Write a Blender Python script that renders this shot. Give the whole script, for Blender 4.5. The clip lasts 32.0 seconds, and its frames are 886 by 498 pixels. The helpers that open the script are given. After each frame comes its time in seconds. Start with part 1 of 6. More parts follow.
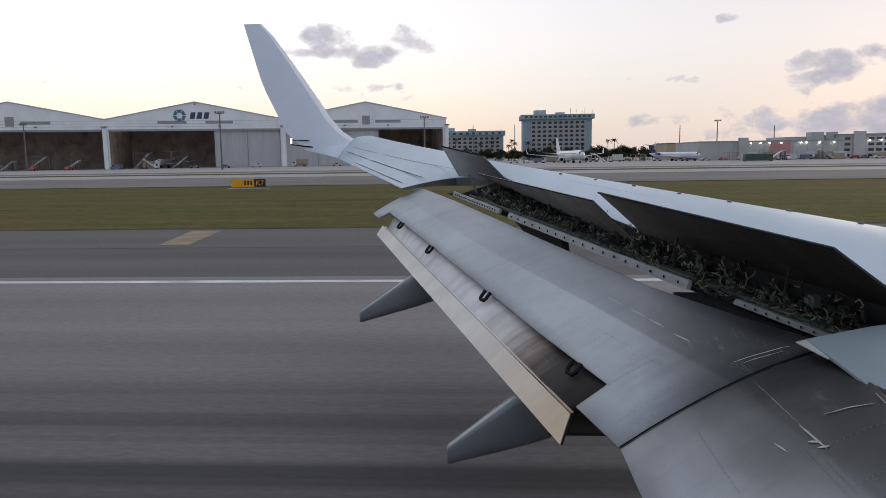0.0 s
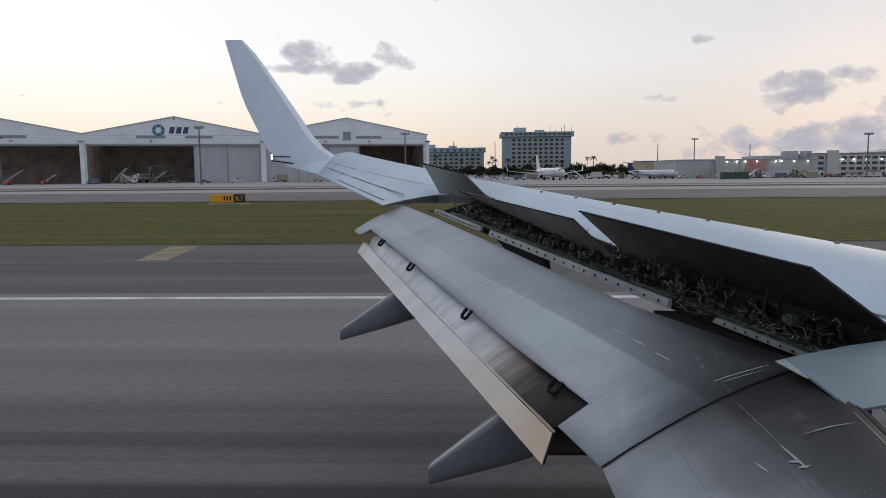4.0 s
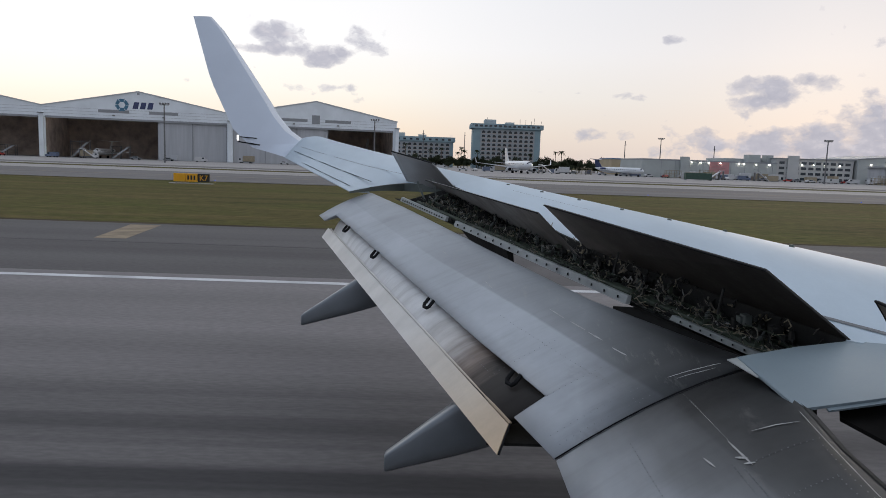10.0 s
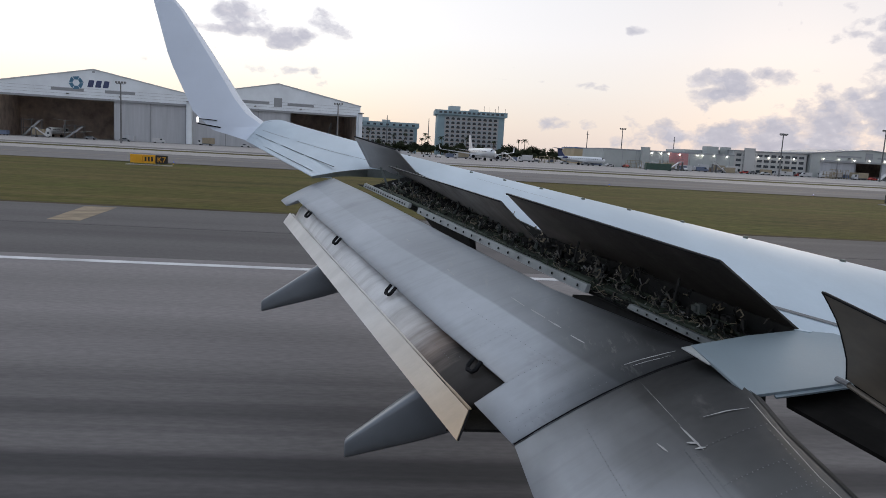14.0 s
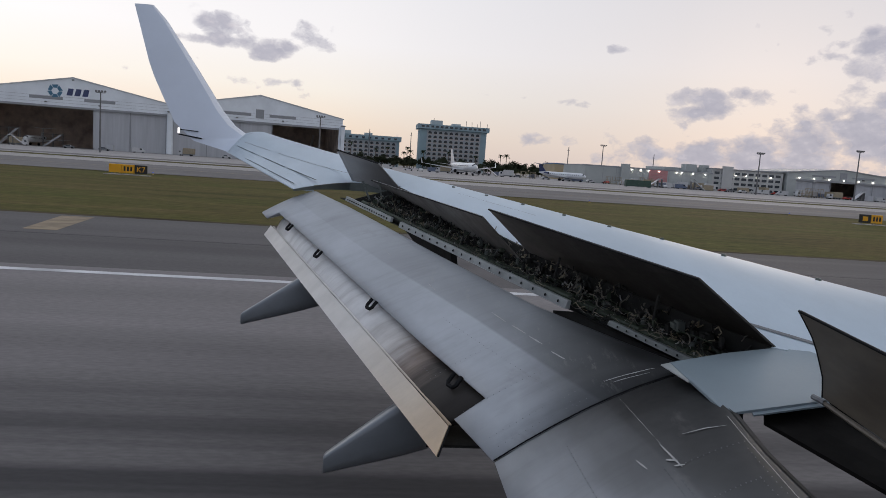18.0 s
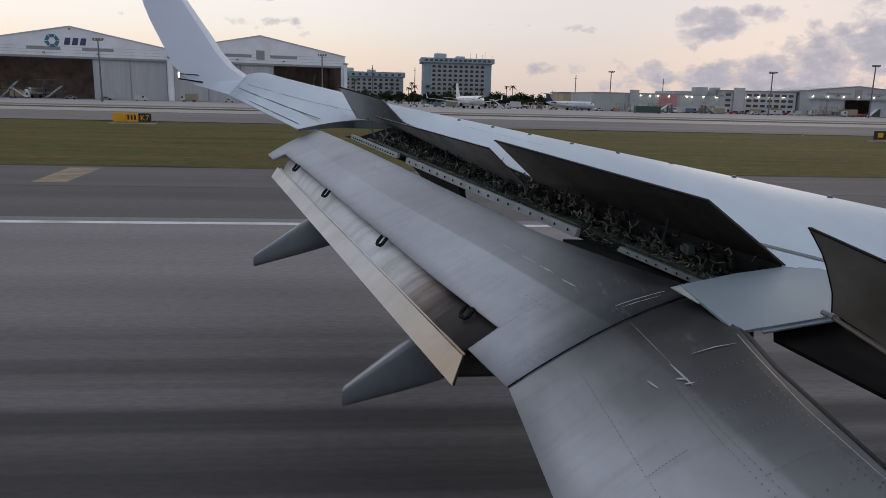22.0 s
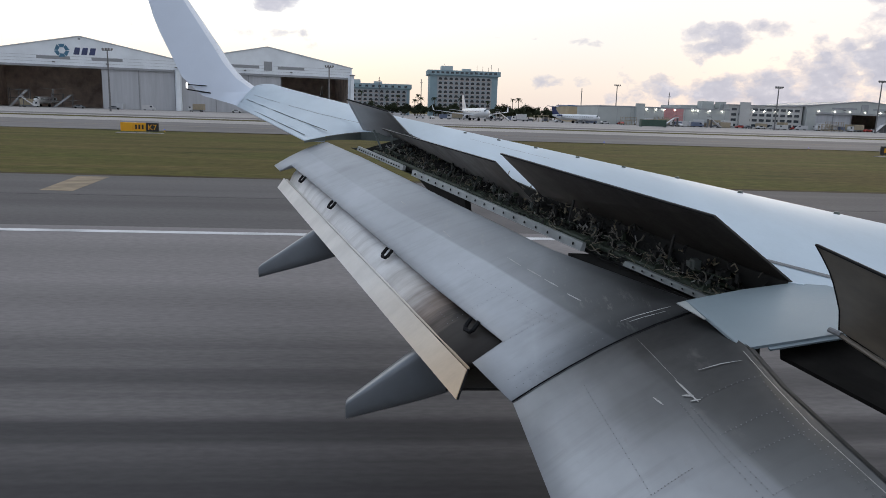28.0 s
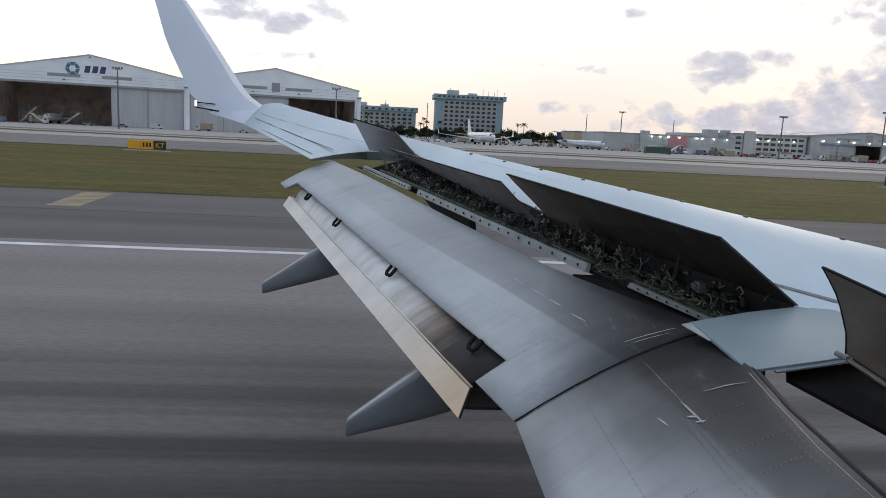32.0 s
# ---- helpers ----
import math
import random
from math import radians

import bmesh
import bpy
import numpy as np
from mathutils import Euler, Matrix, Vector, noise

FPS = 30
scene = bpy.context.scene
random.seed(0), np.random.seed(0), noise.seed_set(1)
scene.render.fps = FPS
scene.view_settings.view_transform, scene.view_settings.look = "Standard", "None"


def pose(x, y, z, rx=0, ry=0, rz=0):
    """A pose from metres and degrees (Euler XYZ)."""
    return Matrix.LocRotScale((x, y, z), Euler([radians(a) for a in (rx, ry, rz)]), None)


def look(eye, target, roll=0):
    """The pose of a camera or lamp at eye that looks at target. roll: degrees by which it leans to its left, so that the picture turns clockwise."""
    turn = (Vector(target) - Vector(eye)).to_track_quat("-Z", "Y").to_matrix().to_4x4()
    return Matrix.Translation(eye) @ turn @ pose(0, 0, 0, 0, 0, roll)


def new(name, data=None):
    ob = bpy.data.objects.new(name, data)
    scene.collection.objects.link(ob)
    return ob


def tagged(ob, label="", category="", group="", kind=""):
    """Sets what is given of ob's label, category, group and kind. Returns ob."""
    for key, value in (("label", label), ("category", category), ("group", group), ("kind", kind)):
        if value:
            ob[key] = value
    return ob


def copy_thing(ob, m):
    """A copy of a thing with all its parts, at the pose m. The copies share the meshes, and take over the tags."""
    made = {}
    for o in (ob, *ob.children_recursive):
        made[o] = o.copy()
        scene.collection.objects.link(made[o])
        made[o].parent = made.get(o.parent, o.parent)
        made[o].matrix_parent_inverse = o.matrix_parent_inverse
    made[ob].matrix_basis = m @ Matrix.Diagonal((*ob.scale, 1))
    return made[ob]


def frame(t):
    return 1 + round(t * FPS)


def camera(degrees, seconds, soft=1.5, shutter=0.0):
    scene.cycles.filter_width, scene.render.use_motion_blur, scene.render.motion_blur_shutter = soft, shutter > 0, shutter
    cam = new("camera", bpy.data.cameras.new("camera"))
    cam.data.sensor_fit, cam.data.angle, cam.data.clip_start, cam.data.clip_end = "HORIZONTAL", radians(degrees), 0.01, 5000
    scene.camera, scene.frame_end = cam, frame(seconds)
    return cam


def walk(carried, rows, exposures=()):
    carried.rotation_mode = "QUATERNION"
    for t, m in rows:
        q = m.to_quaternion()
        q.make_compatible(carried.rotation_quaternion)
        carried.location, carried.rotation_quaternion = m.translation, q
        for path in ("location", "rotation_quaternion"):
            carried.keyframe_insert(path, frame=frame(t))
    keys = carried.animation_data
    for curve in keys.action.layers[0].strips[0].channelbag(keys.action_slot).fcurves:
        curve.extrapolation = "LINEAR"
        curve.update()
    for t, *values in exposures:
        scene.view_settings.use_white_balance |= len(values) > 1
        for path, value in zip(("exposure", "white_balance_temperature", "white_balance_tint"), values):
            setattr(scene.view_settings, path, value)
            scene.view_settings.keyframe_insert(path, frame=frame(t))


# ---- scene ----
cam = camera(64.0, 32.0, soft=0.55)
PATH = [
    (0, pose(0.011, -0.012, 3.844, 82.53, 0.84, 3.31)),
    (0.5, pose(0.006, -0.009, 3.854, 83.73, 1.72, 3.26)),
    (1, pose(0.012, -0.017, 3.847, 83.01, 1.17, 3.00)),
    (1.5, pose(0.003, -0.003, 3.858, 82.62, 1.64, 2.79)),
    (2, pose(-0.007, 0.009, 3.869, 83.28, 1.13, 2.53)),
    (2.5, pose(-0.001, 0.005, 3.867, 83.10, 0.38, 2.21)),
    (4.5, pose(0.002, -0.003, 3.847, 83.95, 0.43, 1.59)),
    (5, pose(0.012, -0.011, 3.833, 83.52, -0.93, 1.08)),
    (5.5, pose(0.014, -0.002, 3.849, 82.67, -0.31, 0.72)),
    (6, pose(0.009, -0.006, 3.851, 83.26, 0.02, 0.78)),
    (6.5, pose(0.003, 0.002, 3.857, 83.76, -0.60, 0.52)),
    (7, pose(0.011, -0.011, 3.845, 84.14, -0.92, 0.84)),
    (7.5, pose(-0.003, 0.007, 3.857, 83.14, -1.02, 0.82)),
    (8, pose(0.009, -0.006, 3.850, 84.23, -0.83, 0.56)),
    (8.5, pose(0.010, -0.004, 3.852, 83.79, -1.40, 0.09)),
    (9, pose(0.010, 0.004, 3.860, 83.17, -1.67, 0.06)),
    (9.5, pose(0.001, 0.005, 3.864, 83.13, -1.98, -0.72)),
    (10, pose(0.013, 0.001, 3.859, 82.98, -1.98, -0.75)),
    (10.5, pose(0.004, 0.001, 3.864, 82.85, -2.11, -1.06)),
    (11, pose(0.017, -0.012, 3.853, 82.37, -2.10, -1.66)),
    (11.5, pose(0.015, -0.015, 3.850, 82.36, -2.79, -2.43)),
    (12, pose(0.012, -0.010, 3.866, 81.25, -3.10, -2.97)),
    (12.5, pose(0.013, -0.010, 3.868, 81.63, -3.07, -3.01)),
    (13, pose(0.013, -0.014, 3.871, 81.83, -2.54, -3.08)),
    (13.5, pose(0.007, -0.010, 3.875, 82.09, -2.72, -3.22)),
    (14, pose(0.013, -0.015, 3.869, 82.01, -3.05, -3.66)),
    (14.5, pose(0.013, -0.019, 3.871, 82.25, -3.19, -3.80)),
    (16.5, pose(0.012, -0.025, 3.862, 82.76, -3.55, -5.01)),
    (17, pose(0.009, -0.019, 3.874, 82.91, -3.45, -5.07)),
    (17.5, pose(0.001, -0.018, 3.878, 83.16, -3.92, -5.08)),
    (18, pose(0.006, -0.018, 3.878, 83.21, -3.86, -5.11)),
    (18.5, pose(-0.000, -0.012, 3.883, 83.23, -4.16, -5.16)),
    (19, pose(0.009, -0.016, 3.877, 84.01, -3.89, -5.32)),
    (19.5, pose(0.012, -0.020, 3.874, 84.28, -3.23, -5.40)),
    (20, pose(0.009, -0.019, 3.871, 84.30, -2.75, -5.06)),
    (20.5, pose(0.021, -0.029, 3.864, 82.43, -2.55, -5.23)),
    (21, pose(0.019, -0.013, 3.875, 78.26, -1.34, -5.00)),
    (21.5, pose(0.020, -0.031, 3.858, 77.82, -1.18, -4.69)),
    (22, pose(0.020, -0.027, 3.858, 78.04, -1.34, -4.67)),
    (22.5, pose(0.021, -0.026, 3.860, 78.40, -1.33, -3.39)),
    (23, pose(0.010, -0.010, 3.867, 78.54, -1.63, -3.49)),
    (23.5, pose(0.018, -0.019, 3.867, 78.58, -1.60, -3.71)),
    (24, pose(0.015, -0.017, 3.869, 78.27, -1.69, -3.90)),
    (24.5, pose(0.017, -0.024, 3.865, 78.53, -1.71, -3.96)),
    (25, pose(0.021, -0.026, 3.865, 78.64, -1.57, -3.97)),
    (25.5, pose(0.018, -0.024, 3.866, 78.57, -1.56, -4.04)),
    (27.5, pose(0.017, -0.032, 3.858, 79.20, -1.63, -4.21)),
    (28, pose(0.016, -0.023, 3.868, 78.96, -1.78, -4.19)),
    (28.5, pose(0.015, -0.021, 3.873, 79.02, -1.75, -4.22)),
    (29, pose(0.016, -0.027, 3.864, 79.18, -1.92, -4.29)),
    (29.5, pose(0.013, -0.024, 3.868, 79.46, -2.06, -4.43)),
    (30, pose(0.017, -0.026, 3.867, 79.64, -2.07, -4.56)),
    (30.5, pose(0.015, -0.030, 3.861, 79.57, -2.19, -4.62)),
    (31, pose(0.017, -0.029, 3.869, 80.02, -2.63, -4.73)),
    (31.5, pose(0.009, -0.021, 3.852, 80.30, -2.83, -3.65)),
    (32, pose(0.006, -0.026, 3.831, 80.79, -2.77, -3.75)),
]
walk(cam, PATH, [(0.0, -0.02, 6600, 12), (2.5, -0.05, 6550, 11), (5.0, -0.18, 6500, 10), (8.0, -0.19, 6500, 10), (9.0, -0.12, 6500, 10), (10.0, -0.05, 6500, 10), (12.0, 0.04, 6500, 10), (14.5, 0.05, 6500, 10.5), (17.0, -0.14, 6550, 12), (19.0, -0.2, 6550, 12.5), (20.0, -0.24, 6600, 14), (23.0, -0.16, 6550, 12), (24.0, 0.12, 6500, 11), (25.0, 0.2, 6450, 11), (28.0, 0.2, 6500, 9), (32.0, 0.2, 6450, 8)])

# ---- world, sun, exposure ----
SUN_AZ, SUN_EL = radians(30), radians(7)
scene.view_settings.exposure = 0.0


def node(tree, kind, inputs=None, **props):
    n = tree.nodes.new(kind)
    for k, v in props.items():
        if k == "op":
            n.operation = v
        elif k == "blend":
            n.blend_type = v
        elif k == "dtype":
            n.data_type = v
    for k, v in (inputs or {}).items():
        if isinstance(v, bpy.types.NodeSocket):
            tree.links.new(v, n.inputs[k])
        else:
            n.inputs[k].default_value = v
    return n


def math_node(tree, op, a, b=0.0, c=0.0):
    return node(tree, "ShaderNodeMath", {0: a, 1: b, 2: c}, op=op).outputs[0]


def mix_rgb(tree, fac, a, b, blend="MIX"):
    return node(tree, "ShaderNodeMixRGB", {0: fac, 1: a, 2: b}, blend=blend).outputs[0]


def ramp(tree, fac, stops):
    n = node(tree, "ShaderNodeValToRGB", {0: fac})
    e = n.color_ramp.elements
    while len(e) < len(stops):
        e.new(0.5)
    for el, (p, c) in zip(e, stops):
        el.position = p
        el.color = (*c, 1) if len(c) == 3 else c
    return n.outputs[0]


world = bpy.data.worlds.new("world")
scene.world = world
world.use_nodes = True
wt = world.node_tree
wt.nodes.clear()
sky = wt.nodes.new("ShaderNodeTexSky")
sky.sky_type = "NISHITA"
sky.sun_disc = False
sky.sun_elevation = SUN_EL
sky.sun_rotation = SUN_AZ
sky.air_density, sky.dust_density = 1.0, 2.0
geo = node(wt, "ShaderNodeTexCoord").outputs["Generated"]
xyz = node(wt, "ShaderNodeSeparateXYZ", {0: geo})
wx, wy, wz = xyz.outputs
azim = math_node(wt, "MULTIPLY", math_node(wt, "ARCTAN2", wx, wy), 57.29578)
elev = math_node(wt, "MULTIPLY", math_node(wt, "ARCSINE", wz), 57.29578)
# dawn haze: peach at the horizon, pale above, greyer away from the sun
up = math_node(wt, "DIVIDE", elev, 40.0)
glow = ramp(wt, up, [(0.0, (0.90, 0.70, 0.56)), (0.06, (0.99, 0.84, 0.69)), (0.13, (1.02, 0.97, 0.89)), (0.22, (1.03, 1.02, 1.03)), (1.0, (0.76, 0.85, 1.0))])
east = math_node(wt, "MULTIPLY_ADD", math_node(wt, "MULTIPLY_ADD", wx, math.sin(SUN_AZ), math_node(wt, "MULTIPLY", wy, math.cos(SUN_AZ))), 0.5, 0.5)
pale = ramp(wt, up, [(0.0, (0.34, 0.36, 0.44)), (0.3, (0.40, 0.45, 0.57)), (1.0, (0.46, 0.55, 0.70))])
haze = mix_rgb(wt, ramp(wt, east, [(0.25, (0, 0, 0)), (0.7, (1, 1, 1))]), pale, glow)
side = ramp(wt, math_node(wt, "MULTIPLY_ADD", azim, 0.011, 0.5), [(0.45, (0, 0, 0)), (0.85, (1, 1, 1))])
haze = mix_rgb(wt, side, haze, mix_rgb(wt, 0.75, haze, (0.83, 0.83, 0.87, 1)))
gain = ramp(wt, math_node(wt, "MULTIPLY_ADD", azim, 0.011, 0.5), [(0.20, (1.20, 1.18, 1.16)), (0.48, (1.06, 1.05, 1.04)), (0.75, (0.86, 0.875, 0.90))])
haze = mix_rgb(wt, 1.0, haze, gain, "MULTIPLY")
low = ramp(wt, up, [(0.0, (0.75, 0.75, 0.75)), (0.20, (0, 0, 0))])
haze = mix_rgb(wt, math_node(wt, "MULTIPLY", side, low), haze, (0.56, 0.565, 0.615, 1))
# broken cumulus
cv = node(wt, "ShaderNodeCombineXYZ", {0: math_node(wt, "MULTIPLY", azim, 0.21), 1: math_node(wt, "MULTIPLY", elev, 0.30), 2: 0.7}).outputs[0]
billow = node(wt, "ShaderNodeTexNoise", {"Vector": cv, "Scale": 2.2, "Detail": 6.0, "Roughness": 0.58}).outputs[0]
cover = None
CLOUDS = [(-12.6, 8.9, 1.9, 1.2, 0.95), (-14.2, 8.1, 2.2, 0.5, 0.80), (-8.9, 7.9, 1.7, 1.0, 0.95), (-10.7, 8.2, 2.0, 0.7, 0.90), (-5.9, 8.8, 1.8, 1.1, 0.93), (-7.3, 8.2, 1.6, 0.75, 0.90),
          (23.2, 6.1, 2.1, 1.0, 0.96), (25.5, 5.6, 2.0, 1.1, 0.96), (24.0, 5.2, 2.4, 0.9, 0.92), (-9.2, 5.4, 3.4, 0.6, 0.44), (-6.2, 4.6, 1.4, 0.7, 0.42),
          (13.3, 5.5, 3.2, 0.4, 0.60), (18.3, 9.6, 1.3, 0.35, 0.42), (28.0, 6.4, 2.2, 0.6, 0.60), (12.8, 2.7, 2.6, 0.8, 0.66), (6.0, 2.0, 3.0, 0.8, 0.45),
          (20.0, 1.9, 3.0, 1.3, 0.86), (24.5, 2.0, 2.6, 1.25, 0.98), (28.2, 1.9, 2.8, 1.5, 1.0), (32.0, 2.8, 3.4, 2.2, 0.98), (36.5, 3.6, 4.5, 3.0, 0.98),
          (36.8, 9.4, 3.6, 1.7, 0.95), (44.0, 10.0, 9.0, 3.2, 0.80), (60.0, 8.0, 13.0, 6.0, 0.95)]
for ca, ce, ra, re, amount in CLOUDS:
    da = math_node(wt, "DIVIDE", math_node(wt, "SUBTRACT", azim, ca), ra)
    de = math_node(wt, "DIVIDE", math_node(wt, "SUBTRACT", elev, ce), re)
    r2 = math_node(wt, "ADD", math_node(wt, "MULTIPLY", da, da), math_node(wt, "MULTIPLY", de, de))
    m = math_node(wt, "MULTIPLY", math_node(wt, "EXPONENT", math_node(wt, "MULTIPLY", r2, -0.75)), amount)
    cover = m if cover is None else math_node(wt, "MAXIMUM", cover, m)
warp = node(wt, "ShaderNodeVectorMath", {0: cv, 1: node(wt, "ShaderNodeVectorMath", {0: node(wt, "ShaderNodeTexNoise", {"Vector": cv, "Scale": 4.0, "Detail": 3.0}).outputs["Color"], 1: (0.22, 0.22, 0.0)}, op="MULTIPLY").outputs[0]}).outputs[0]
cells = node(wt, "ShaderNodeTexVoronoi", {"Vector": warp, "Scale": 2.6})
cells.feature = "SMOOTH_F1"
cells.inputs["Smoothness"].default_value = 0.5
lumps = node(wt, "ShaderNodeTexNoise", {"Vector": warp, "Scale": 8.0, "Detail": 4.0, "Roughness": 0.55}).outputs[0]
puff = math_node(wt, "ADD", math_node(wt, "MULTIPLY_ADD", cells.outputs["Distance"], -0.75, 0.30), math_node(wt, "MULTIPLY_ADD", lumps, 0.55, -0.275))
body = math_node(wt, "ADD", math_node(wt, "ADD", math_node(wt, "MULTIPLY_ADD", billow, 0.95, -0.84), cover), puff)
dens = ramp(wt, body, [(0.0, (0, 0, 0)), (0.20, (0.62, 0.62, 0.62)), (0.42, (1, 1, 1))])
above = node(wt, "ShaderNodeTexNoise", {"Vector": node(wt, "ShaderNodeVectorMath", {0: cv, 1: (0.03, 0.11, 0.0)}).outputs[0], "Scale": 2.2, "Detail": 6.0, "Roughness": 0.58}).outputs[0]
shade_fac = math_node(wt, "MULTIPLY_ADD", math_node(wt, "SUBTRACT", billow, above), 1.2, 0.47)
cloud_col = ramp(wt, shade_fac, [(0.25, (0.46, 0.465, 0.56)), (0.52, (0.55, 0.545, 0.63)), (0.80, (0.80, 0.755, 0.80))])
clear = mix_rgb(wt, 1.0, haze, mix_rgb(wt, 1.0, sky.outputs[0], (0.005, 0.005, 0.006, 1), "MULTIPLY"), "ADD")
full = mix_rgb(wt, math_node(wt, "MULTIPLY", dens, 0.90), clear, cloud_col)
full = mix_rgb(wt, 1.0, full, (0.99, 1.0, 1.005, 1), "MULTIPLY")
both = node(wt, "ShaderNodeBackground", {"Color": full, "Strength": 0.93})
node(wt, "ShaderNodeOutputWorld", {"Surface": both.outputs[0]})

sun = new("sun", bpy.data.lights.new("sun", "SUN"))
sun.data.energy, sun.data.angle, sun.data.color = 0.4, radians(14), (1.0, 0.86, 0.72)
sun.matrix_world = look((0, 0, 0), (-math.sin(SUN_AZ) * math.cos(SUN_EL), -math.cos(SUN_AZ) * math.cos(SUN_EL), -math.sin(SUN_EL)))


# ---- materials ----
def surf(name, base, rough=0.6, metal=0.0, var=0.18, scale=2.0, fine=30.0, bump=0.05, coat=0.0, stretch=(1, 1, 1), tint=None, glow=0.0, per_object=0.0, spec=0.5):
    """A painted or mineral surface: stains at one scale, grain at another, fine relief."""
    m = bpy.data.materials.new(name)
    m.use_nodes = True
    t = m.node_tree
    b = t.nodes["Principled BSDF"]
    tc = node(t, "ShaderNodeTexCoord").outputs["Object"]
    mp = node(t, "ShaderNodeMapping", {"Vector": tc, "Scale": stretch}).outputs[0]
    n1 = node(t, "ShaderNodeTexNoise", {"Vector": mp, "Scale": scale, "Detail": 5.0, "Roughness": 0.6}).outputs[0]
    n2 = node(t, "ShaderNodeTexNoise", {"Vector": mp, "Scale": fine, "Detail": 3.0}).outputs[0]
    dark = tuple(c * (1 - var) for c in base)
    lite = tuple(min(1, c * (1 + var * 0.6)) for c in base)
    if tint:
        dark = tint
    col = ramp(t, n1, [(0.32, dark), (0.68, lite)])
    col = mix_rgb(t, 0.10 * min(1, var * 3), col, ramp(t, n2, [(0.3, (0.25, 0.25, 0.25)), (0.7, (0.85, 0.85, 0.85))]), "OVERLAY")
    if per_object:
        rnd = node(t, "ShaderNodeObjectInfo").outputs["Random"]
        col = mix_rgb(t, 1.0, col, ramp(t, rnd, [(0, (1 - per_object,) * 3), (1, (1, 1, 1))]), "MULTIPLY")
    t.links.new(col, b.inputs["Base Color"])
    b.inputs["Metallic"].default_value = metal
    b.inputs["Specular IOR Level"].default_value = spec
    t.links.new(math_node(t, "MULTIPLY_ADD", n2, 0.18, rough - 0.09), b.inputs["Roughness"])
    b.inputs["Coat Weight"].default_value = coat
    b.inputs["Coat Roughness"].default_value = 0.12
    if bump:
        bn = node(t, "ShaderNodeBump", {"Strength": bump, "Distance": 0.02, "Height": n2})
        t.links.new(bn.outputs[0], b.inputs["Normal"])
    if glow:
        t.links.new(col, b.inputs["Emission Color"])
        b.inputs["Emission Strength"].default_value = glow
    return m


def glass(name, base=(0.02, 0.03, 0.04), rough=0.08):
    m = bpy.data.materials.new(name)
    m.use_nodes = True
    b = m.node_tree.nodes["Principled BSDF"]
    b.inputs["Base Color"].default_value = (*base, 1)
    b.inputs["Roughness"].default_value = rough
    b.inputs["Specular IOR Level"].default_value = 0.7
    return m


# wing
M_SKIN = surf("white_wing_paint", (0.470, 0.540, 0.590), 0.54, 0.0, 0.14, 0.8, 60, 0.006, 0.0, stretch=(1, 0.3, 1), spec=0.28)
M_WINGLET = surf("winglet_paint", (0.64, 0.69, 0.77), 0.42, 0, 0.06, 0.6, 50, 0.006, 0.2)
M_LE = surf("polished_leading_edge", (0.82, 0.84, 0.88), 0.3, 0.2, 0.05, 1, 40, 0.004)


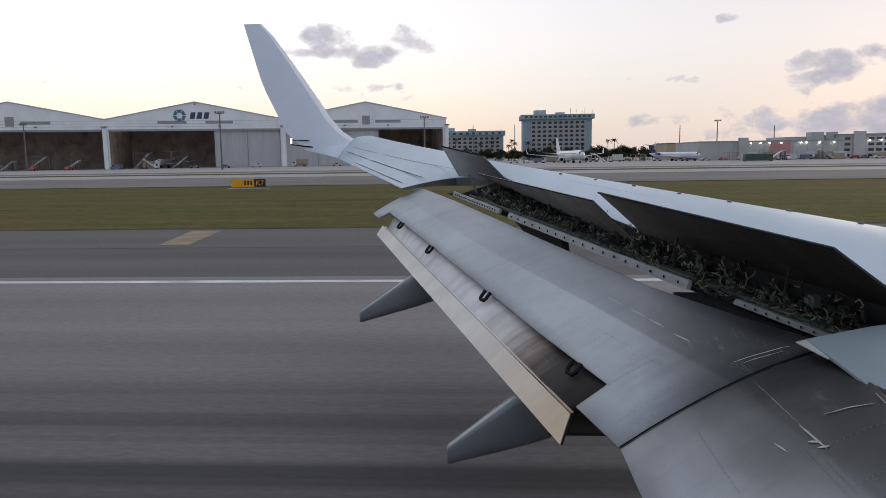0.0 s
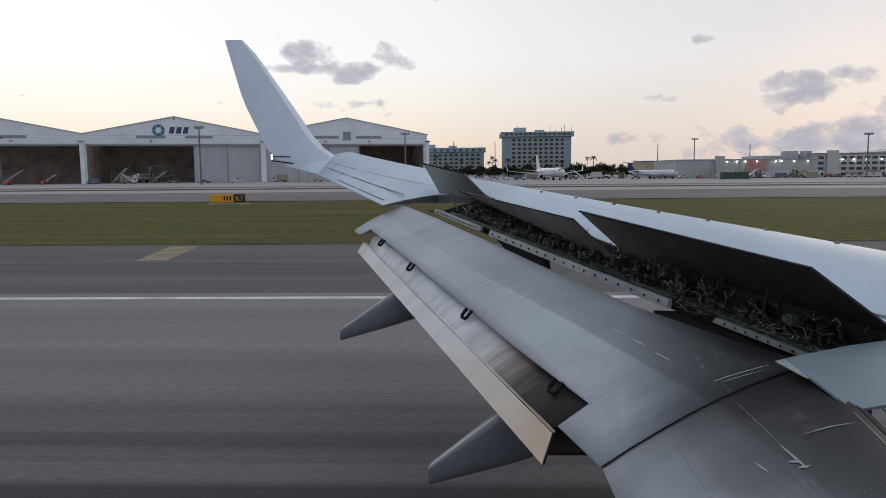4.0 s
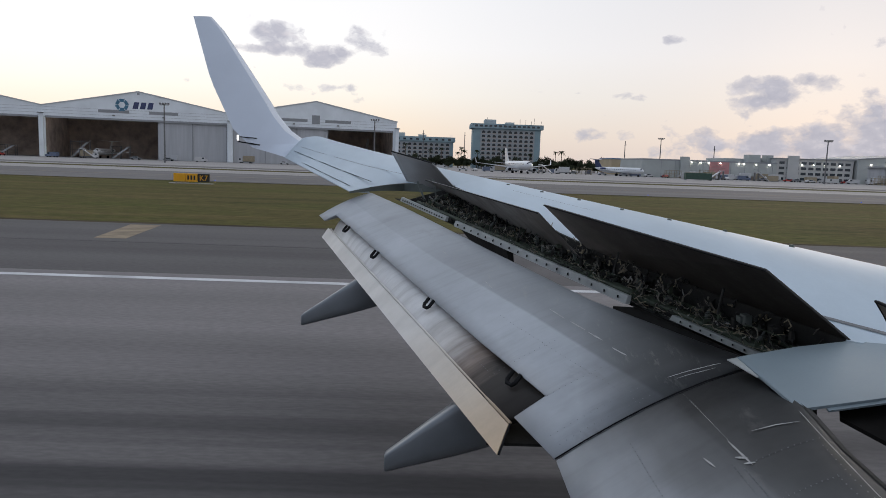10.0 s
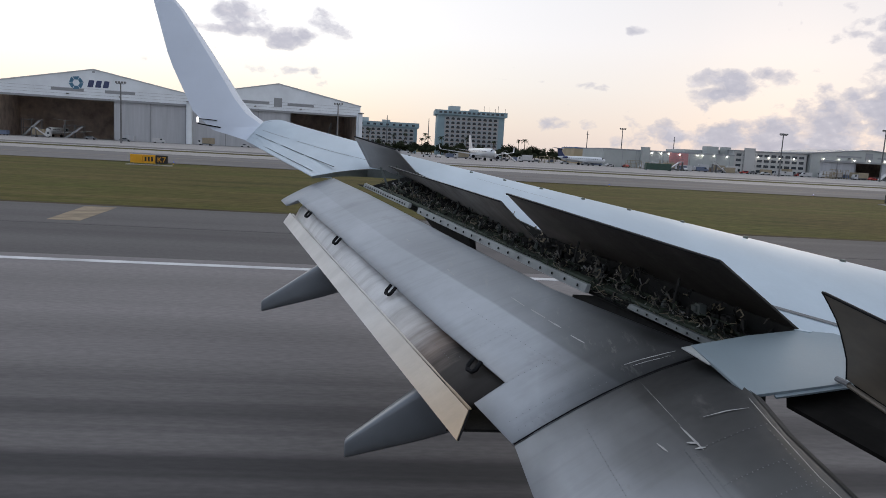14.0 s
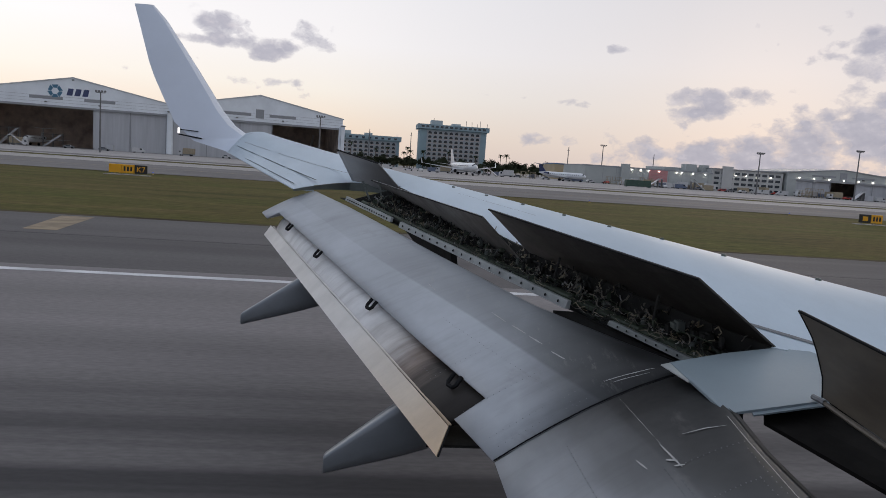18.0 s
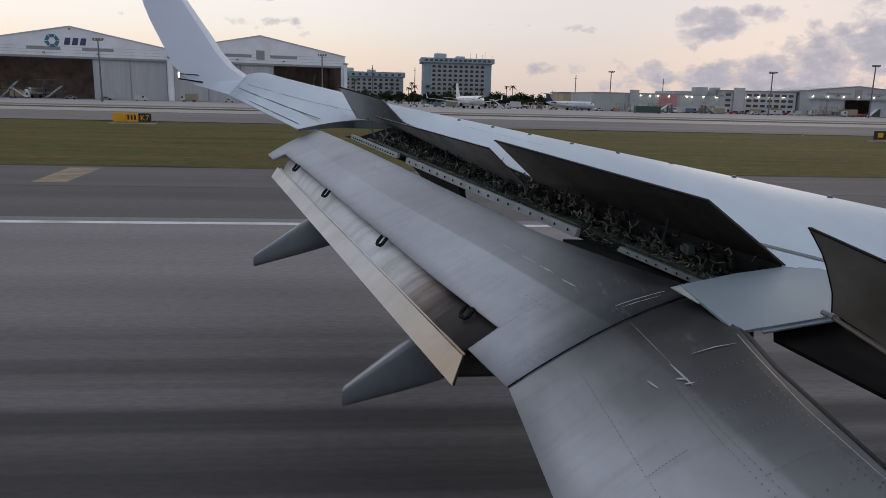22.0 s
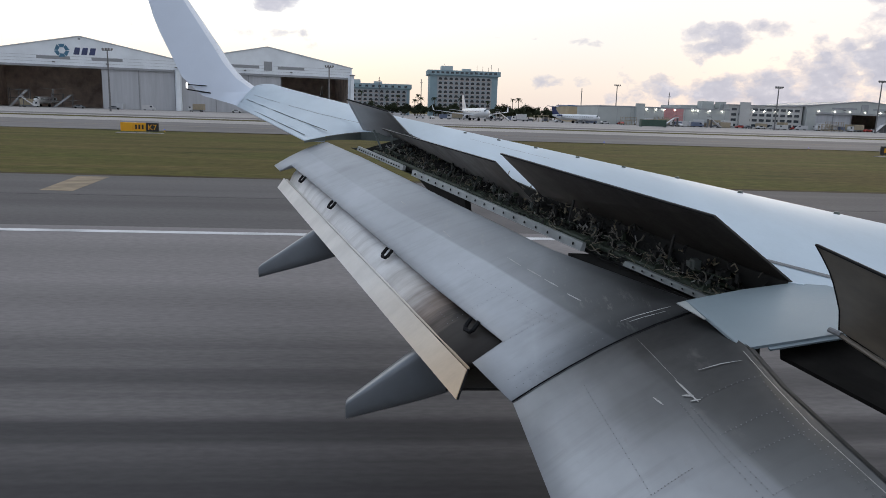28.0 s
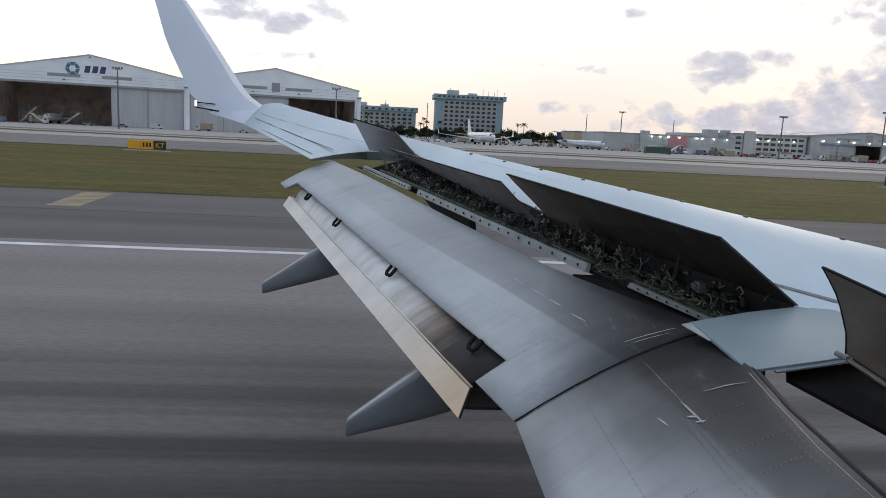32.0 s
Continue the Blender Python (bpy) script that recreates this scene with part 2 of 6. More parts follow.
def flap_paint(name):
    """Grey paint, lighter on the aft third that shows in flight, with exhaust soot and painted-in shade about the flap
    joint.
    """
    m = surf(name, (0.372, 0.39, 0.412), 0.50, 0.0, 0.17, 1.0, 14, 0.003, 0.0, stretch=(0.8, 0.8, 1), spec=0.35)
    t = m.node_tree
    b = t.nodes["Principled BSDF"]
    col = b.inputs["Base Color"].links[0].from_socket
    p = node(t, "ShaderNodeSeparateXYZ", {0: node(t, "ShaderNodeTexCoord").outputs["Object"]}).outputs
    wob = node(t, "ShaderNodeTexNoise", {"Scale": 2.5, "Detail": 4.0}).outputs[0]
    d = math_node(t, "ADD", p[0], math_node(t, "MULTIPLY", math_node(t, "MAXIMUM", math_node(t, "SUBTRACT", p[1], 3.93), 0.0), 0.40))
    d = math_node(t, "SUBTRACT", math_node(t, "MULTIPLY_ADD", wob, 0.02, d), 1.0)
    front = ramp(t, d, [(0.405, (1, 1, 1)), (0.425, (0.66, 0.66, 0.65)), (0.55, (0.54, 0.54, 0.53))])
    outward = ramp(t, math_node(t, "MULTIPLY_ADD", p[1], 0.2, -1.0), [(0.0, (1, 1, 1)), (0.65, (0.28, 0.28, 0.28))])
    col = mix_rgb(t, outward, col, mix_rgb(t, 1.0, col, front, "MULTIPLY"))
    # dark ellipse: soot at the joint plus painted shade towards the flap nose
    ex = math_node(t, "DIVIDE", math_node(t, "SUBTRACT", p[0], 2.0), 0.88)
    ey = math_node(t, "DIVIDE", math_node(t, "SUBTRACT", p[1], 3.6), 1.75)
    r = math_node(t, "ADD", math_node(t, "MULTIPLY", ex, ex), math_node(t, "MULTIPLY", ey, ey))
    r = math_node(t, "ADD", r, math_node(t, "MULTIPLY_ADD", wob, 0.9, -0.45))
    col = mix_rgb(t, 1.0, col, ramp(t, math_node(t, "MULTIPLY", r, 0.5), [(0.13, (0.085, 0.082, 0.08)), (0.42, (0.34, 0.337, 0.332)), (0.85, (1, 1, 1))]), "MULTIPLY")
    # grime drawn out along the airflow, and scattered smudges
    run = node(t, "ShaderNodeTexNoise", {"Vector": node(t, "ShaderNodeMapping", {"Vector": node(t, "ShaderNodeTexCoord").outputs["Object"], "Scale": (1.2, 9.0, 1.2)}).outputs[0], "Scale": 1.0, "Detail": 5.0, "Roughness": 0.65}).outputs[0]
    col = mix_rgb(t, 1.0, col, ramp(t, run, [(0.30, (0.88, 0.88, 0.875)), (0.52, (1, 1, 1))]), "MULTIPLY")
    spots = node(t, "ShaderNodeTexNoise", {"Scale": 4.5, "Detail": 6.0, "Roughness": 0.7}).outputs[0]
    col = mix_rgb(t, ramp(t, spots, [(0.60, (0, 0, 0)), (0.72, (0.35, 0.35, 0.35))]), col, (0.16, 0.15, 0.14, 1))
    # chipped paint on the band that tucks under the wing
    chip = node(t, "ShaderNodeTexNoise", {"Vector": node(t, "ShaderNodeMapping", {"Vector": node(t, "ShaderNodeTexCoord").outputs["Object"], "Rotation": (0, 0, 0.38), "Scale": (16.0, 4.0, 4.0)}).outputs[0], "Scale": 1.0, "Detail": 7.0, "Roughness": 0.72}).outputs[0]
    band = ramp(t, d, [(0.44, (0, 0, 0)), (0.52, (1, 1, 1)), (0.72, (1, 1, 1)), (0.80, (0, 0, 0))])
    col = mix_rgb(t, mix_rgb(t, 1.0, ramp(t, chip, [(0.56, (0, 0, 0)), (0.66, (0.20, 0.20, 0.20))]), mix_rgb(t, 1.0, band, ramp(t, math_node(t, "SUBTRACT", p[1], 3.9), [(0.0, (0, 0, 0)), (0.2, (1, 1, 1))]), "MULTIPLY"), "MULTIPLY"), col, (0.34, 0.33, 0.29, 1))
    t.links.new(col, b.inputs["Base Color"])
    return m


def aft_paint(name):
    """Streaked off-white, sooty towards the flap's inner end."""
    m = surf(name, (0.66, 0.65, 0.64), 0.55, 0.0, 0.20, 1.6, 40, 0.010, 0.0, stretch=(0.6, 1.4, 1), spec=0.2)
    t = m.node_tree
    b = t.nodes["Principled BSDF"]
    col = b.inputs["Base Color"].links[0].from_socket
    p = node(t, "ShaderNodeSeparateXYZ", {0: node(t, "ShaderNodeTexCoord").outputs["Object"]}).outputs
    wob = node(t, "ShaderNodeTexNoise", {"Scale": 3.0, "Detail": 5.0}).outputs[0]
    run = node(t, "ShaderNodeTexNoise", {"Vector": node(t, "ShaderNodeMapping", {"Vector": node(t, "ShaderNodeTexCoord").outputs["Object"], "Rotation": (0, 0, -0.33), "Scale": (1.0, 9.0, 1.0)}).outputs[0], "Scale": 1.0, "Detail": 5.0, "Roughness": 0.6}).outputs[0]
    wob = math_node(t, "MULTIPLY_ADD", run, 0.5, math_node(t, "MULTIPLY", wob, 0.5))
    col = mix_rgb(t, 1.0, col, ramp(t, run, [(0.32, (0.80, 0.79, 0.78)), (0.55, (1, 1, 1))]), "MULTIPLY")
    y = math_node(t, "MULTIPLY_ADD", wob, 1.0, math_node(t, "MULTIPLY_ADD", p[0], -0.5, p[1]))
    col = mix_rgb(t, 1.0, col, ramp(t, math_node(t, "MULTIPLY_ADD", y, 0.3, -1.575), [(0.02, (0.05, 0.043, 0.038)), (0.13, (0.34, 0.27, 0.23)), (0.30, (0.86, 0.83, 0.80)), (0.5, (1, 1, 1))]), "MULTIPLY")
    t.links.new(col, b.inputs["Base Color"])
    return m


M_FLAP = flap_paint("grey_flap_paint")
M_AFT = aft_paint("weathered_aft_flap_paint")


def cream_paint(name):
    """Off-white edge paint, stained tan towards the inner end."""
    m = surf(name, (0.58, 0.55, 0.51), 0.42, 0, 0.14, 2.0, 40, 0.008, stretch=(0.6, 1.4, 1))
    t = m.node_tree
    b = t.nodes["Principled BSDF"]
    col = b.inputs["Base Color"].links[0].from_socket
    p = node(t, "ShaderNodeSeparateXYZ", {0: node(t, "ShaderNodeTexCoord").outputs["Object"]}).outputs
    wob = node(t, "ShaderNodeTexNoise", {"Scale": 3.0, "Detail": 5.0}).outputs[0]
    y = math_node(t, "MULTIPLY_ADD", wob, 0.8, p[1])
    col = mix_rgb(t, 1.0, col, ramp(t, math_node(t, "MULTIPLY_ADD", y, 0.25, -1.08), [(0.05, (0.94, 0.68, 0.43)), (0.28, (0.98, 0.86, 0.72)), (0.60, (1, 1, 1))]), "MULTIPLY")
    t.links.new(col, b.inputs["Base Color"])
    return m


M_CREAM = cream_paint("off_white_edge_paint")
M_RIB = surf("grey_green_rib_primer", (0.10, 0.115, 0.105), 0.6, 0, 0.25, 3, 30, 0.02)
M_FAIR = surf("dark_grey_fairing_paint", (0.165, 0.18, 0.195), 0.32, 0.0, 0.12, 2.0, 12, 0.0, 0.5)


def spoiler_paint(name):
    """Sooty grey underside paint, darker towards the root."""
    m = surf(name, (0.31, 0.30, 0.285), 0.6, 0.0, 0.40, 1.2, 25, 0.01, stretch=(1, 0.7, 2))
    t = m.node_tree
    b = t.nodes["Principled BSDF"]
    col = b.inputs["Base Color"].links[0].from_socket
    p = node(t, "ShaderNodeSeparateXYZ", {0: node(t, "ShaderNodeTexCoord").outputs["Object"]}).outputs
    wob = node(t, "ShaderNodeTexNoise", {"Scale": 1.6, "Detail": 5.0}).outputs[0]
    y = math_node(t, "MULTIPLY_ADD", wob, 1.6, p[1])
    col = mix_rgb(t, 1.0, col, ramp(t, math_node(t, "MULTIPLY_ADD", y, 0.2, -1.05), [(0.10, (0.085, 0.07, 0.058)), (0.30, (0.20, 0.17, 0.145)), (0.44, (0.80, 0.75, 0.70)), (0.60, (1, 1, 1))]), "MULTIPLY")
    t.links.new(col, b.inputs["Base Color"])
    return m


M_SPOIL = spoiler_paint("sooty_spoiler_underside")
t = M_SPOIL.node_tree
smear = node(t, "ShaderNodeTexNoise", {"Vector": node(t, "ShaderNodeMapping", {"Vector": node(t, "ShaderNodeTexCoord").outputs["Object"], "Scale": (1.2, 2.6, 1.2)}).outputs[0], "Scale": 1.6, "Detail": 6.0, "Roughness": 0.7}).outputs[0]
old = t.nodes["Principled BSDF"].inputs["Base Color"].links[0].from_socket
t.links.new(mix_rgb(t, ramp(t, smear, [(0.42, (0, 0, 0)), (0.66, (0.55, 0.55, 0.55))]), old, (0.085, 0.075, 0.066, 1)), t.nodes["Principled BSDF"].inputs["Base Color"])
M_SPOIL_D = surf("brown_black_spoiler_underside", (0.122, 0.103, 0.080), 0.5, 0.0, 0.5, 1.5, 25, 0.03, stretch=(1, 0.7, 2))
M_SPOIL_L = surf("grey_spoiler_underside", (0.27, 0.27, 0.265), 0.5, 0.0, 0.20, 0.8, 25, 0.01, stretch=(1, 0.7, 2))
M_PANEL = surf("blue_grey_panel_paint", (0.215, 0.264, 0.288), 0.5, 0.0, 0.08, 1.0, 60, 0.003, 0.0)
# near-black colour carries the shade deep inside the spoiler bay
M_BAY = surf("shaded_bay_black", (0.014, 0.014, 0.012), 0.7, 0.0, 0.6, 5.0, 30, 0.1)
# blacker still: shade of the deep cavity painted onto its floor
M_FLOOR_SHADE = surf("shade_black_floor", (0.009, 0.008, 0.007), 0.85, 0.0, 0.5, 4.0, 30, 0.05, spec=0.1)
M_LIP_D = surf("darker_lip_panel", (0.19, 0.205, 0.195), 0.5, 0.0, 0.3, 3.0, 50, 0.02)
M_GREEN = surf("green_primer_pipe", (0.038, 0.053, 0.032), 0.6, 0.0, 0.4, 6.0, 40, 0.03)
M_STEEL = surf("bare_steel", (0.45, 0.45, 0.43), 0.35, 0.8, 0.3, 8.0, 60, 0.02)
M_WIRE = surf("tan_wire_harness", (0.24, 0.205, 0.14), 0.6, 0.0, 0.4, 20.0, 80, 0.0)
M_HOSE = surf("brown_hydraulic_hose", (0.15, 0.135, 0.11), 0.5, 0.0, 0.3, 10, 60, 0)
M_STRIP = surf("pale_lip_panel", (0.36, 0.375, 0.365), 0.45, 0.0, 0.25, 3.0, 50, 0.02)
M_BLACK = surf("black_rubber", (0.012, 0.012, 0.013), 0.7, 0, 0.3, 5, 40, 0.02, spec=0.12)
M_WORN = surf("worn_bare_metal", (0.36, 0.356, 0.345), 0.6, 0.1, 0.25, 20, 80, 0.02)
M_RIVET = surf("rivet_grey", (0.15, 0.153, 0.158), 0.6, 0.0, 0.2, 40, 80, 0.0)
M_NAV = surf("lit_position_light", (1.0, 0.96, 0.9), 0.3, 0, 0.0, 1, 1, 0, glow=1.2)


# ---- building helpers ----
def part(name, bm, material, parent=None, label="", smooth=False):
    me = bpy.data.meshes.new(name)
    bm.normal_update()
    bm.to_mesh(me)
    bm.free()
    me.materials.append(material)
    if smooth:
        me.polygons.foreach_set("use_smooth", [True] * len(me.polygons))
        me.update()
    ob = new(name, me)
    ob.parent = parent
    if label:
        ob["label"] = label
    return ob


def piece(name, mesh, parent, loc, rot=0.0, scale=(1, 1, 1)):
    """An object of its own on a shared mesh."""
    ob = new(name, mesh)
    ob.parent = parent
    ob.location, ob.rotation_euler, ob.scale = loc, (0, 0, rot), scale
    return ob


def shared(name, bm, material):
    me = bpy.data.meshes.new(name)
    bm.normal_update()
    bm.to_mesh(me)
    bm.free()
    me.materials.append(material)
    return me


def thing(name, label, category, group="", at=(0, 0, 0), rot=0.0):
    ob = new(name)
    ob.empty_display_size = 0.3
    ob.location, ob.rotation_euler = at, (0, 0, rot)
    return tagged(ob, label, category, group)


def box(x0, x1, y0, y1, z0, z1, bevel=0.0, bm=None):
    bm = bm or bmesh.new()
    vs = [bm.verts.new((x, y, z)) for z in (z0, z1) for y in (y0, y1) for x in (x0, x1)]
    fs = [(0, 2, 3, 1), (4, 5, 7, 6), (0, 1, 5, 4), (2, 6, 7, 3), (0, 4, 6, 2), (1, 3, 7, 5)]
    made = [bm.faces.new([vs[i] for i in f]) for f in fs]
    if bevel:
        edges = {e for f in made for e in f.edges}
        bmesh.ops.bevel(bm, geom=list(edges), offset=bevel, segments=2, affect="EDGES", profile=0.5)
    return bm


def loft(rings, closed=True, caps=True, bm=None):
    """Skin over rings of equal length; closed: each ring runs round."""
    bm = bm or bmesh.new()
    rows = [[bm.verts.new(p) for p in r] for r in rings]
    n = len(rows[0])
    for a, b in zip(rows, rows[1:]):
        for i in range(n if closed else n - 1):
            j = (i + 1) % n
            bm.faces.new((a[i], a[j], b[j], b[i]))
    if closed and caps:
        bm.faces.new(rows[0][::-1])
        bm.faces.new(rows[-1])
    bmesh.ops.recalc_face_normals(bm, faces=bm.faces[:])
    return bm


def tube(points, radius, sides=6, bm=None, taper=None):
    """A round bar along points."""
    pts = [Vector(p) for p in points]
    rings = []
    for i, p in enumerate(pts):
        d = (pts[min(i + 1, len(pts) - 1)] - pts[max(i - 1, 0)]).normalized()
        u = d.orthogonal().normalized()
        v = d.cross(u)
        r = radius if taper is None else radius + (taper - radius) * i / (len(pts) - 1)
        rings.append([p + r * (math.cos(2 * math.pi * k / sides) * u + math.sin(2 * math.pi * k / sides) * v) for k in range(sides)])
    for i in range(1, len(rings)):
        best = min(range(sides), key=lambda s: (rings[i][s] - rings[i - 1][0]).length)
        rings[i] = rings[i][best:] + rings[i][:best]
    return loft(rings, True, True, bm)


def slab(quad, thick, bm=None):
    """A plate: a quadrilateral given a thickness along its normal."""
    q = [Vector(p) for p in quad]
    n = (q[1] - q[0]).cross(q[3] - q[0]).normalized() * thick
    return loft([q, [p + n for p in q]], True, True, bm)


def lerp(a, b, s):
    return a + (b - a) * s


def span(y, ys, vs):
    return float(np.interp(y, ys, vs))


# ---- the wing: plan lines along the span (y outboard, x forward) ----
def crest(y):
    return 3.94 - 0.592 * (y - 5.45), 2.54 + 0.102 * y


def hinge(y):
    return span(y, (1, 4.17, 6.78, 10.47, 12.0), (3.75, 2.61, 1.47, 0.33, -0.20)), 2.44 + 0.102 * y


def lip(y):
    return 2.2 - 0.43 * (y - 4.4), 2.24 + 0.102 * y


def tail(y):
    """Trailing edge of the outer wing and aileron."""
    return -1.42 - 0.405 * (y - 10.9), 3.44 + 0.094 * (y - 10.9)


def skin(y, rear, sink, n=8, fall=0.2):
    """Upper surface from the rear line to the leading edge, as points."""
    xr, zr = rear(y)
    xc, zc = crest(y)
    length = xc - xr
    s = fall * min(1.0, length / 1.8)
    d = zc - zr
    pts = []
    for i in range(n + 1):
        u = -length * (1 - i / n)
        pts.append(Vector((xc + u, y, zc - s * u - (d + s * length) * (u / length) ** 2)))
    c = 0.5 if y > 4 else 0.55
    for fx, fz in ((0.35, -0.12), (0.65, -0.29), (0.85, -0.50), (0.90, -0.66), (0.75, -0.78), (0.2, -0.86)):
        pts.append(Vector((xc + fx * c * 1.5, y, zc + fz * c)))
    under = [Vector((lerp(xc, xr, k), y, lerp(zc - 0.45 * c * 2, zr - sink, k))) for k in (0.4, 0.8, 1.0)]
    return pts + under


wing = thing("airliner", "white airliner with lowered grey flaps and raised dark spoilers", "airliner")
# plain hull behind the eye, and the gear that carries it
hull = []
for hx, hr, hz in ((-17, 1.1, 4.2), (-13, 1.6, 3.7), (-8, 1.86, 3.35), (0, 1.88, 3.3), (9, 1.88, 3.3), (13, 1.7, 3.2), (15.5, 1.1, 2.95), (16.6, 0.4, 2.8)):
    hull.append([Vector((hx, -1.97 + hr * math.cos(a), hz + hr * math.sin(a))) for a in np.linspace(0, 2 * math.pi, 28, endpoint=False)])
part("fuselage", loft(hull), M_WINGLET, wing, "plain white fuselage side", True)
strut = part("landing_gear", tube([(1.9, 0.5, 2.4), (1.7, 0.75, 0.55)], 0.11, 10), M_STEEL, wing)
for gy in (0.48, 1.02):
    part("tyre", tube([(1.7, gy - 0.15, 0.55), (1.7, gy - 0.13, 0.55), (1.7, gy + 0.13, 0.55), (1.7, gy + 0.15, 0.55)], 0.55, 24), M_BLACK, strut)
part("inner_wing_skin", loft([skin(y, hinge, 0.33) for y in (-0.3, 0.6, 2.0, 3.35, 4.17, 5.5, 6.78, 8.6, 10.47)], False), M_SKIN, wing, "glossy white upper wing skin", True)
OUT = (11.6, 12.4, 13.2, 14.0, 14.6, 15.1)
HINGE_AT, TAB_AT = 2, 0.6


def outer(y):
    """Outer wing section; towards the tip its front sweeps back and curls up into the winglet."""
    pts = skin(y, tail, 0.05, 12, 0.05)
    curl = 0.20 * (max(0.0, y - 12.0) / 3.0) ** 2
    pinch = 1 - 0.46 * (max(0.0, y - 13.0) / 2.1) ** 1.6
    return [Vector((pts[0].x + (p.x - pts[0].x) * pinch, p.y, p.z + (curl * min(1.0, k / 6) if k < 19 else 0.0))) for k, p in enumerate(pts)]


def outer_cut():
    """Inner end of the outer wing: slanted behind the outermost spoiler, then dipping to meet the inner skin."""
    pts = []
    for k in range(22):
        y = span(k, (0, 6, 9, 12), (10.35, 11.05, 10.47, 10.45))
        dip = span(k, (0, 6, 9, 12), (0.0, 0.13, 0.10, 0.0)) if k < 12 else 0.0
        pts.append(skin(y, tail, 0.05, 12, 0.05)[k] - Vector((0, 0, dip)))
    return pts


def under(pts, thick):
    return [p - Vector((0, 0, t)) for p, t in zip(pts[::-1], np.linspace(thick, 0.012, len(pts)))]


part("outer_wing_skin", loft([outer_cut()[HINGE_AT:19]] + [outer(y)[HINGE_AT:19] for y in OUT], False), M_SKIN, wing, "glossy white outer wing skin", True)
aileron = part("aileron", loft([outer(y)[:HINGE_AT + 1] + under(outer(y)[:HINGE_AT + 1], 0.09) for y in OUT[:-1]]), M_SKIN, wing, "white aileron with a dark hinge gap")
part("inner_tail_panel", loft([r[:HINGE_AT + 1] + under(r[:HINGE_AT + 1], 0.09) for r in (outer_cut(), outer(11.59))]), M_SKIN, wing)
part("tip_tail_panel", loft([outer(y)[:HINGE_AT + 1] + under(outer(y)[:HINGE_AT + 1], 0.09) for y in (14.61, 15.1)]), M_SKIN, wing)


def on_outer(y, k):
    r, i = outer(y), int(k)
    return r[i].lerp(r[i + 1], k - i)


def surface_line(name, y0, y1, k0, k1, width, material, parent, breaks=1):
    for i in range(breaks):
        rows = []
        for j in range(7):
            f = (i + 0.94 * j / 6) / breaks
            p = on_outer(lerp(y0, y1, f), lerp(k0, k1, f))
            rows.append([p + Vector((-width / 2, 0, 0.004)), p + Vector((width / 2, 0, 0.006))])
        part(name, loft(rows, False), material, parent)


surface_line("hinge_gap", 10.75, 14.97, 2.45, 2.2, 0.026, M_BLACK, wing, 3)
surface_line("hinge_gap", 10.7, 13.9, TAB_AT, TAB_AT, 0.018, M_BLACK, aileron, 2)
surface_line("skin_joint", 10.95, 15.05, 6.0, 3.6, 0.014, M_RIVET, wing)
rows = [[p + Vector((0, 0.006, 0.004)), p + Vector((0, -0.006, 0.004))] for p in outer(15.02)[:9]]
part("skin_joint", loft(rows, False), M_RIVET, wing)

# winglet: chord sections that turn from the wing up to the tip
root = outer(15.1)


def root_top(f):
    """Height of the wing's tip section at a fraction of its chord."""
    xs = [(p.x - root[0].x) / (root[15].x - root[0].x) for p in root[:16]]
    return span(f, xs, [p.z for p in root[:16]])


rings, root_shift = [], []
for k in range(15):
    s = k / 14
    bend = min(1.0, s / 0.36)
    turn = bend * math.pi / 2
    ang = radians(6 + 74 * math.sin(turn))
    if s <= 0.36:
        y, z = 15.10 + 0.36 * math.sin(turn), 3.84 + 0.26 * (1 - math.cos(turn))
    else:
        q = (s - 0.36) / 0.64
        y, z = 15.46 + 0.74 * q, 4.10 + 2.75 * q
    h = (z - 3.84) / 3.01
    xte = span(h, (0, 0.06, 0.17, 0.54, 1.0), (-3.15, -3.90, -4.30, -4.90, -5.38))
    xle = span(h, (0, 0.05, 0.14, 0.25, 0.38, 0.63, 0.97, 1.0), (-2.05, -2.44, -2.92, -3.27, -3.53, -4.07, -4.84, -4.98))
    c = xle - xte
    nrm = Vector((0, -math.sin(ang), math.cos(ang)))
    ring = []
    for fx, ft in ((0, 0.0), (0.3, 0.030), (0.65, 0.042), (0.88, 0.036), (0.97, 0.018), (1.0, 0.0), (0.97, -0.02), (0.85, -0.035), (0.5, -0.04), (0.2, -0.02)):
        here = Vector((xte + fx * c, y, z)) + nrm * ((ft if ft < 0 else ft * math.sqrt(bend)) * c * 0.9)
        if k == 0:
            root_shift.append(Vector((root[0].x + fx * (root[15].x - root[0].x), y, root_top(fx) + min(0.0, ft))) - here)
        ring.append(here + root_shift[len(ring)] * max(0.0, 1 - s / 0.43) ** 1.5)
    rings.append(ring)
bm = bmesh.new()
loft([r[0:4] for r in rings], False, False, bm)
loft([r[6:] + r[:1] for r in rings], False, False, bm)
bm.faces.new([bm.verts.new(p) for p in rings[-1]])
winglet = part("winglet", bm, M_WINGLET, wing, "tall pale grey blended winglet", True)
part("leading_edge", loft([r[3:7] for r in rings], False), M_LE, winglet, "bright leading edge strip", True)


# flaps
CUT = 0.18


def flap_tail(y):
    if y < 3.93:
        return 0.78, 2.16 + 0.02 * (y - 3.93)
    return 0.78 - 0.372 * (y - 3.93), 2.16 + 0.131 * (y - 3.93)


